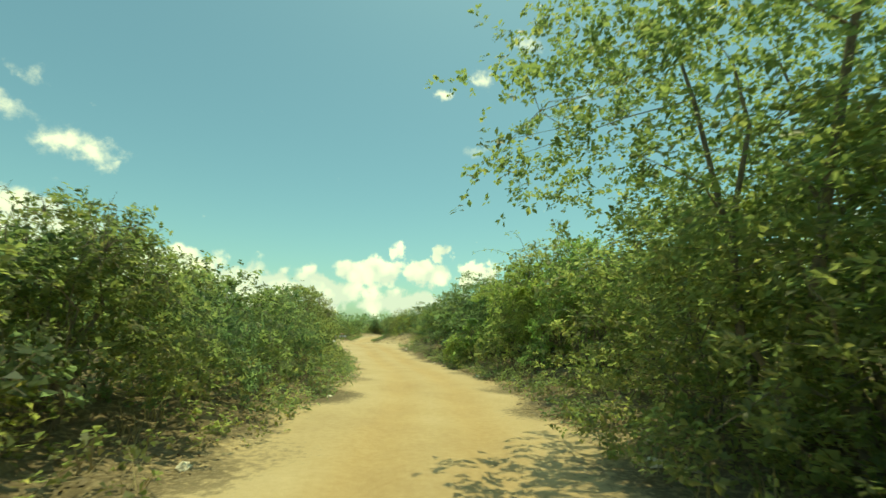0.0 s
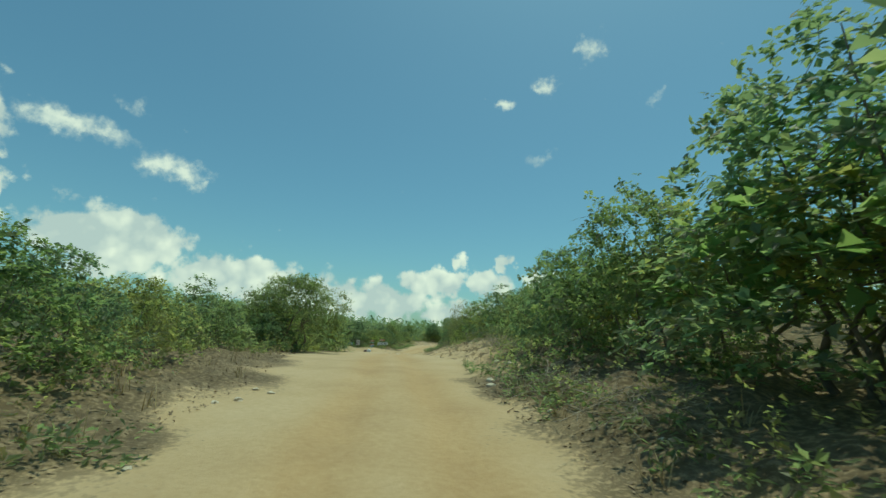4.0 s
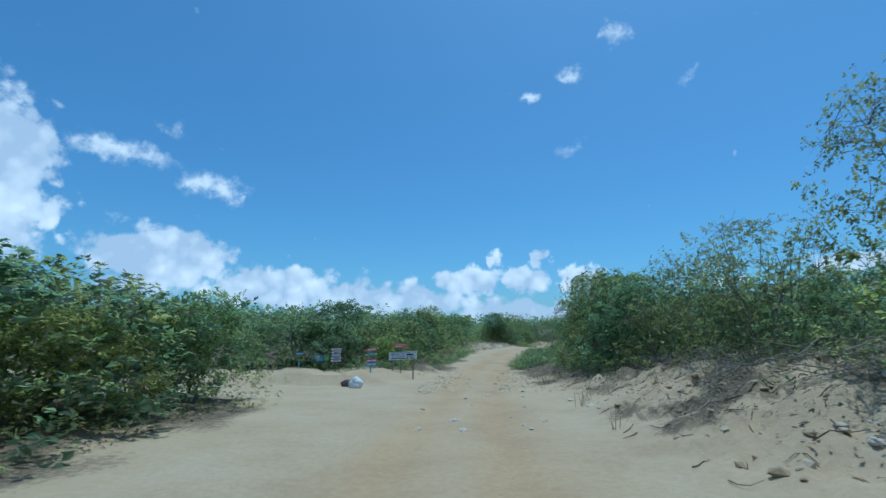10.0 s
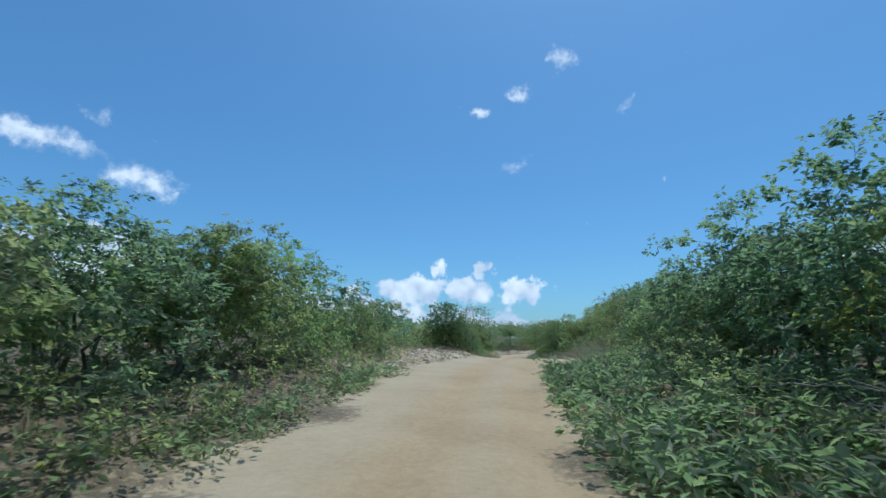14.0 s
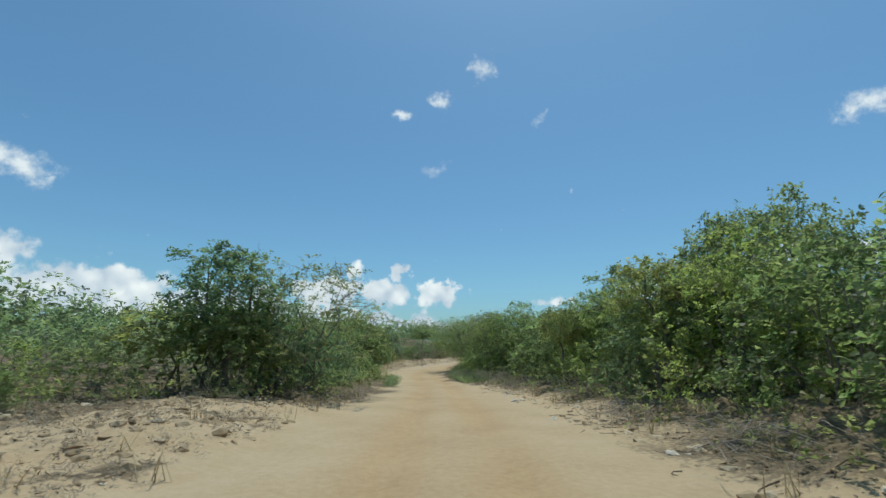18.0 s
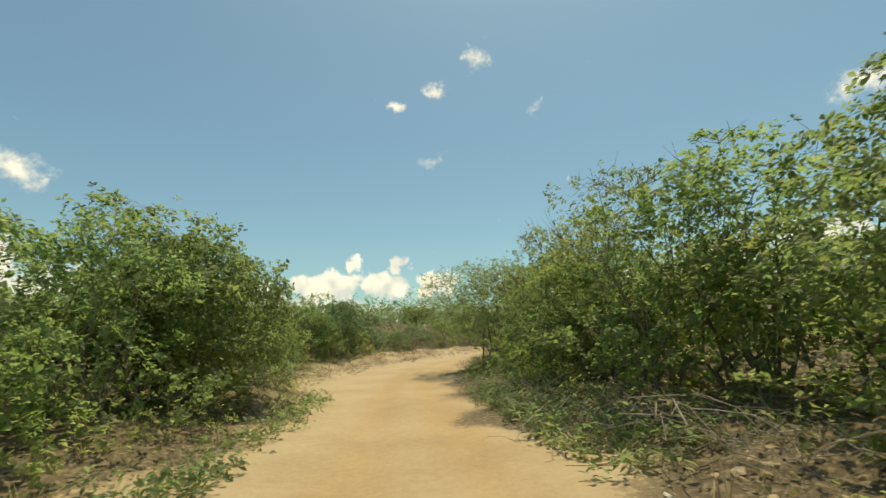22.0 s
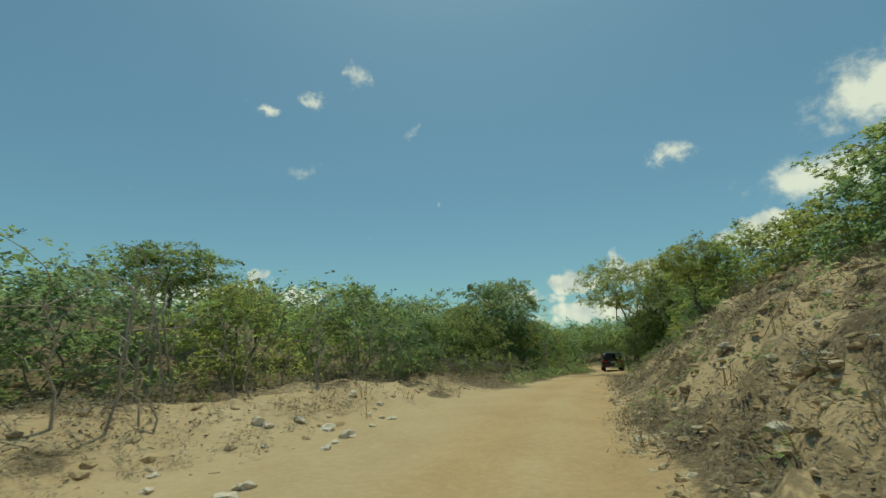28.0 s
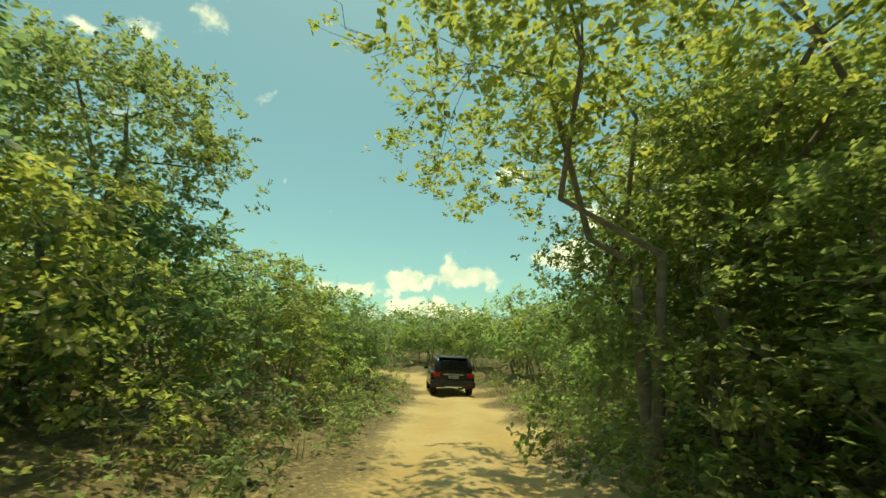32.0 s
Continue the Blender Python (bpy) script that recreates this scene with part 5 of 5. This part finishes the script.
def lettering(text, size, x, y, z, mat, parent):
    cu = bpy.data.curves.new("lettering", "FONT")
    cu.body, cu.size, cu.extrude, cu.align_x, cu.align_y = text, size, 0.0015, "CENTER", "CENTER"
    tmp = new("lettering_outline", cu)
    bpy.context.view_layer.update()
    me = bpy.data.meshes.new_from_object(tmp.evaluated_get(bpy.context.evaluated_depsgraph_get()))
    bpy.data.objects.remove(tmp)
    me.materials.clear()
    me.materials.append(mat)
    ob = new("lettering", me)
    ob.parent = parent
    ob.matrix_parent_inverse = Matrix()
    ob.matrix_basis = pose(x, y, z, 90, 0, 0)
    return ob


def bar(x0, x1, z0, z1, y, mat, parent):
    return part("lettering_bar", box(x0, x1, y - 0.003, y + 0.001, z0, z1), mat, parent)


def sign_at(name, x, y, turn, label, lift=0.0):
    s, d = road_spot(x, y)
    root = new(name)
    root.matrix_world = Matrix.LocRotScale(place(s, d, lift), Euler((-0.2, 0, turn)), None)
    return tagged(root, label, "sign", group="signs at the fork")


def build_signs():
    # long white board on two stakes
    r = sign_at("white_sign", -19.66, 88.65, 0.2, "long white hand-lettered wooden board on stakes", 0.24)
    for x in (-0.5, 0.5):
        part("post", box(x - 0.03, x + 0.03, 0.02, 0.07, -0.6, 0.62, 0.006), POST, r)
    b = part("board", outline_board([(-0.69, 0.42), (0.66, 0.5), (0.68, 0.88), (-0.68, 0.8)], -0.015, 0.012), P_WHITE, r)
    lettering("LAGOA DO VITAL", 0.115, -0.1, -0.018, 0.785, INK, r)
    part("arrow", outline_board([(0.42, 0.81), (0.56, 0.82), (0.56, 0.835), (0.62, 0.815), (0.56, 0.79), (0.56, 0.805), (0.42, 0.797)], -0.018, -0.0155, 0), INK, r)
    lettering("BARRACA DOS", 0.1, -0.26, -0.018, 0.69, INK, r)
    bar(0.16, 0.5, 0.66, 0.73, -0.016, INK, r)
    lettering("ESTACIONAMENTO GRATIS P/", 0.075, -0.02, -0.018, 0.6, INK, r)
    for x0, x1 in ((-0.58, -0.3), (-0.26, 0.1), (0.14, 0.26), (0.32, 0.55)):
        bar(x0, x1, 0.505 + 0.02 * x0, 0.545 + 0.02 * x0, -0.016, INK, r)
    # red arrow over the white board
    r = sign_at("red_arrow_sign", -19.82, 88.82, 0.2, "faded orange-red arrow board on a stake", 0.2)
    part("post", box(-0.03, 0.03, 0.02, 0.06, -0.6, 1.2, 0.006), POST, r)
    part("board", outline_board([(-0.38, 1.02), (0.26, 1.0), (0.4, 1.09), (0.26, 1.2), (-0.38, 1.21)], -0.012, 0.015), P_ORANGE, r)
    for x0, x1, z in ((-0.3, -0.02, 1.14), (0.02, 0.22, 1.14), (-0.3, 0.05, 1.06)):
        bar(x0, x1, z - 0.012, z + 0.016, -0.013, P_WHITE, r)
    # pole with four small boards
    r = sign_at("signpost", -20.75, 87.3, 0.35, "blue pole with red and teal arrow boards", 0.04)
    part("post", box(-0.03, 0.03, 0.02, 0.07, -0.6, 1.0, 0.008), P_BLUE, r)
    for z, mat, tilt in ((1.0, P_RED, 0.16), (0.82, P_TEAL, 0.12), (0.5, P_RED, 0.06), (0.34, P_BLUE, 0.04)):
        h = 0.14 if mat is not P_TEAL else 0.07
        pts = [(0.27, z + 0.27 * tilt), (0.27, z + h + 0.27 * tilt), (-0.2, z + h - 0.2 * tilt), (-0.29, z + h / 2 - 0.29 * tilt), (-0.2, z - 0.2 * tilt)]
        part("arrow_board", outline_board(pts, -0.012, 0.015), mat, r)
        for x0, x1 in ((-0.16, 0.02), (0.05, 0.22)):
            bar(x0, x1, z + h * 0.35 + (x0 + x1) / 2 * tilt, z + h * 0.65 + (x0 + x1) / 2 * tilt, -0.014, P_WHITE if mat is not P_TEAL else INK, r)
    # stack of white boards
    r = sign_at("white_arrow_signpost", -23.2, 88.8, 0.4, "stake with five weathered white arrow boards", 0.2)
    part("post", box(-0.03, 0.03, 0.02, 0.07, -0.6, 0.95, 0.006), POST, r)
    for k in range(5):
        z, w = 0.86 - 0.14 * k, 0.23 - 0.015 * (k % 3)
        part("arrow_board", outline_board([(-w, z), (w, z + 0.012), (w, z + 0.105), (-w, z + 0.095), (-w - 0.07, z + 0.05)], -0.012, 0.014), P_WHITE, r)
        bar(-w * 0.7, w * 0.7, z + 0.035, z + 0.065, -0.013, INK if k % 2 else P_RED, r)
    # blue and green board
    r = sign_at("blue_sign", -24.3, 89.2, 0.45, "blue painted board with a green corner")
    for x in (-0.25, 0.3):
        part("post", box(x - 0.025, x + 0.025, 0.02, 0.06, -0.6, 0.55, 0.006), POST, r)
    part("board", box(-0.42, 0.2, -0.012, 0.014, 0.38, 0.72, 0.005), P_BLUE, r)
    part("board", box(0.203, 0.44, -0.012, 0.014, 0.42, 0.7, 0.005), P_GREEN, r, "green painted end board")
    for z in (0.62, 0.53, 0.44):
        bar(-0.34, 0.14, z, z + 0.04, -0.013, P_WHITE, r)
    # blue over yellow
    r = sign_at("yellow_sign", -25.6, 89.4, 0.5, "blue board over a yellow board on a stake")
    part("post", box(-0.04, 0.04, 0.02, 0.08, -0.6, 0.7, 0.008), P_TEAL, r)
    part("board", outline_board([(-0.27, 0.66), (0.25, 0.68), (0.27, 0.82), (-0.25, 0.82)], -0.012, 0.014), P_BLUE, r)
    part("board", outline_board([(-0.28, 0.46), (0.26, 0.46), (0.27, 0.64), (-0.28, 0.63)], -0.012, 0.014), P_YELLOW, r)
    bar(-0.19, 0.19, 0.72, 0.77, -0.013, P_WHITE, r)
    bar(-0.2, 0.18, 0.5, 0.57, -0.013, INK, r)


build_signs()


def sack(x, y, r, h, col, label, name):
    mat = plain(name + "_cloth", col, 0.6, vary=0.15, scale=6, relief=0.5)
    bm = bmesh.new()
    bmesh.ops.create_icosphere(bm, subdivisions=4, radius=1.0)
    for v in bm.verts:
        k = 1 + 0.34 * noise.noise(v.co * 1.9 + Vector((x, y, 0))) + 0.14 * noise.noise(v.co * 5.0 + Vector((y, x, 0)))
        z = max(v.co.z, -0.55)
        pinch = 1 - 0.45 * max(0.0, z) ** 2
        v.co = Vector((v.co.x * r * k * pinch, v.co.y * r * 0.85 * k * pinch, (z + 0.55) / 1.55 * h * (1 + 0.1 * noise.noise(v.co * 3))))
    me = bpy.data.meshes.new(name)
    bm.to_mesh(me)
    bm.free()
    me.materials.append(mat)
    me.shade_smooth()
    s, d = road_spot(x, y)
    ob = new(name, me)
    ob.location = place(s, d, -0.01)
    tagged(ob, label, "sack")


sack(-20.3, 84.7, 0.28, 0.44, (0.75, 0.75, 0.73), "full white plastic sack on the sand", "white_sack")
sack(-20.9, 85.2, 0.26, 0.28, (0.1, 0.06, 0.06), "dark crumpled sack on the sand", "dark_sack")

# ---------------------------------------------------------------- the car ahead
PAINT = plain("black_car_paint", (0.012, 0.013, 0.015), 0.22, vary=0.1)
CAR_GLASS = plain("tinted_glass", (0.01, 0.012, 0.014), 0.05, vary=0.05)
PLASTIC = plain("black_plastic", (0.02, 0.02, 0.021), 0.6)
RUBBER = plain("tyre_rubber", (0.02, 0.019, 0.018), 0.85, vary=0.3)
CHROME = plain("chrome", (0.75, 0.76, 0.78), 0.12, 1.0, vary=0.05)
TAIL = plain("red_lens", (0.35, 0.01, 0.012), 0.15)
PLATE = plain("plate_grey", (0.55, 0.56, 0.56), 0.5)


def loft(sections):
    """Skin over rings of equal length, closed at both ends."""
    bm = bmesh.new()
    rings = [[bm.verts.new(p) for p in ring] for ring in sections]
    n = len(rings[0])
    for a, b in zip(rings, rings[1:]):
        for k in range(n):
            bm.faces.new((a[k], a[(k + 1) % n], b[(k + 1) % n], b[k]))
    bm.faces.new(rings[0][::-1])
    bm.faces.new(rings[-1])
    bmesh.ops.recalc_face_normals(bm, faces=bm.faces[:])
    for f in bm.faces:
        f.smooth = len(f.verts) == 4
    return bm


def ring(y, half, z0, z1, r, n=5, crown=0.0):
    """A rounded rectangle in the plane of y."""
    pts = []
    for cx, cz, a0 in ((half - r, z1 - r, 0), (-half + r, z1 - r, 90), (-half + r, z0 + r, 180), (half - r, z0 + r, 270)):
        for k in range(n):
            a = radians(a0 + 90 * k / (n - 1))
            x, z = cx + r * math.cos(a), cz + r * math.sin(a)
            pts.append((x, y, z + (crown * (1 - (x / half) ** 2) if z > (z0 + z1) / 2 else 0)))
    return pts


def build_car(s, d):
    car = new("black_suv")
    tagged(car, "dusty black off-road estate car with red tail lamps", "car")
    # y is forwards; the tail stands at y = 0
    part("body", loft([ring(0.02, 0.8, 0.5, 0.98, 0.1), ring(0.1, 0.89, 0.4, 1.06, 0.12), ring(0.7, 0.92, 0.36, 1.08, 0.13), ring(2.6, 0.92, 0.34, 1.08, 0.13), ring(3.4, 0.91, 0.36, 1.07, 0.14), ring(4.4, 0.86, 0.42, 0.98, 0.14), ring(4.66, 0.74, 0.5, 0.86, 0.12)]), PAINT, car)
    part("cabin", loft([ring(0.12, 0.79, 1.03, 1.3, 0.08), ring(0.22, 0.76, 1.03, 1.55, 0.1), ring(0.42, 0.72, 1.03, 1.74, 0.14, crown=0.03), ring(1.6, 0.72, 1.03, 1.78, 0.14, crown=0.03), ring(2.5, 0.72, 1.03, 1.74, 0.14, crown=0.03), ring(3.3, 0.74, 1.03, 1.14, 0.04)]), PAINT, car)
    win = outline_board([(-0.6, 1.14), (0.6, 1.14), (0.55, 1.5), (0.5, 1.56), (-0.5, 1.56), (-0.55, 1.5)], -0.012, 0.012, 0.004)
    g = part("rear_window", win, CAR_GLASS, car)
    g.matrix_basis = Matrix.Translation((0, 0.1, 0)) @ Matrix(((1, 0, 0, 0), (0, 1, 0.26, -0.29), (0, 0, 1, 0), (0, 0, 0, 1)))
    part("spoiler", box(-0.62, 0.62, 0.2, 0.5, 1.7, 1.745, 0.018), PAINT, car)
    part("bumper", loft([ring(-0.08, 0.84, 0.44, 0.66, 0.08), ring(0.0, 0.92, 0.38, 0.7, 0.1), ring(0.3, 0.935, 0.36, 0.7, 0.1), ring(0.5, 0.93, 0.38, 0.66, 0.1)]), PLASTIC, car)
    part("chrome_strip", box(-0.42, 0.42, -0.005, 0.03, 0.955, 0.99, 0.008), CHROME, car, "chrome strip over the number plate")
    p = part("number_plate", box(-0.2, 0.2, -0.012, 0.012, 0.8, 0.92, 0.004), PLATE, car, "grey number plate")
    for x in (-0.14, -0.085, -0.03, 0.045, 0.1, 0.15):
        part("lettering_bar", box(x - 0.017, x + 0.017, -0.016, -0.0125, 0.825, 0.895), INK, p)
    part("tow_step", box(-0.36, 0.36, -0.13, -0.05, 0.4, 0.45, 0.012), CHROME, car, "dull metal step under the bumper")
    for sx in (-1, 1):
        part("tail_lamp", box(min(sx * 0.56, sx * 0.86), max(sx * 0.56, sx * 0.86), 0.0, 0.14, 0.86, 1.04, 0.03), TAIL, car, "red tail lamp")
        part("reflector", box(min(sx * 0.6, sx * 0.78), max(sx * 0.6, sx * 0.78), -0.09, -0.05, 0.52, 0.56, 0.008), TAIL, car)
        part("roof_rail", box(sx * 0.62 - 0.02, sx * 0.62 + 0.02, 0.6, 2.4, 1.8, 1.84, 0.012), PLASTIC, car)
        part("side_window", outline_board([(0.5, 1.12), (2.95, 1.12), (2.4, 1.6), (0.62, 1.6)], -0.01, 0.01, 0.004), CAR_GLASS, car).matrix_basis = Matrix.Translation((sx * 0.735, 0, 0)) @ Euler((0, 0, math.pi / 2)).to_matrix().to_4x4()
        part("wing_mirror", box(min(sx * 0.9, sx * 1.1), max(sx * 0.9, sx * 1.1), 2.7, 2.85, 1.08, 1.24, 0.035), PAINT, car)
        for y in (0.85, 3.6):
            wheel = new("wheel")
            wheel.parent = car
            wheel.matrix_basis = pose(sx * 0.8, y, 0.37, 0, 90, 0)
            bm = bmesh.new()
            segs = 28
            prof = [(0.22, -0.11), (0.33, -0.125), (0.365, -0.1), (0.37, 0.0), (0.365, 0.1), (0.33, 0.125), (0.22, 0.11)]
            rows = [[bm.verts.new((r * math.cos(2 * math.pi * k / segs), r * math.sin(2 * math.pi * k / segs), z)) for r, z in prof] for k in range(segs)]
            for k in range(segs):
                for j in range(len(prof) - 1):
                    bm.faces.new((rows[k][j], rows[k][j + 1], rows[(k + 1) % segs][j + 1], rows[(k + 1) % segs][j]))
            bmesh.ops.recalc_face_normals(bm, faces=bm.faces[:])
            part("tyre", bm, RUBBER, wheel)
            bm = bmesh.new()
            bmesh.ops.create_cone(bm, cap_ends=True, segments=28, radius1=0.225, radius2=0.225, depth=0.17)
            part("rim", bm, CHROME, wheel)
    for o in car.children:
        if not o.name.startswith("wheel"):
            o.matrix_basis = Matrix.Diagonal((1.04, 1.0, 0.92, 1.0)) @ o.matrix_basis
    p = place(s, d, 0.0)
    q, a = place(s + 3.4, d), place(s, d)
    car.matrix_world = Matrix.LocRotScale(p, Euler((math.atan2(q.z - a.z, 3.4), 0, heading(s + 1.8))), None)


build_car(226.3, -0.25)
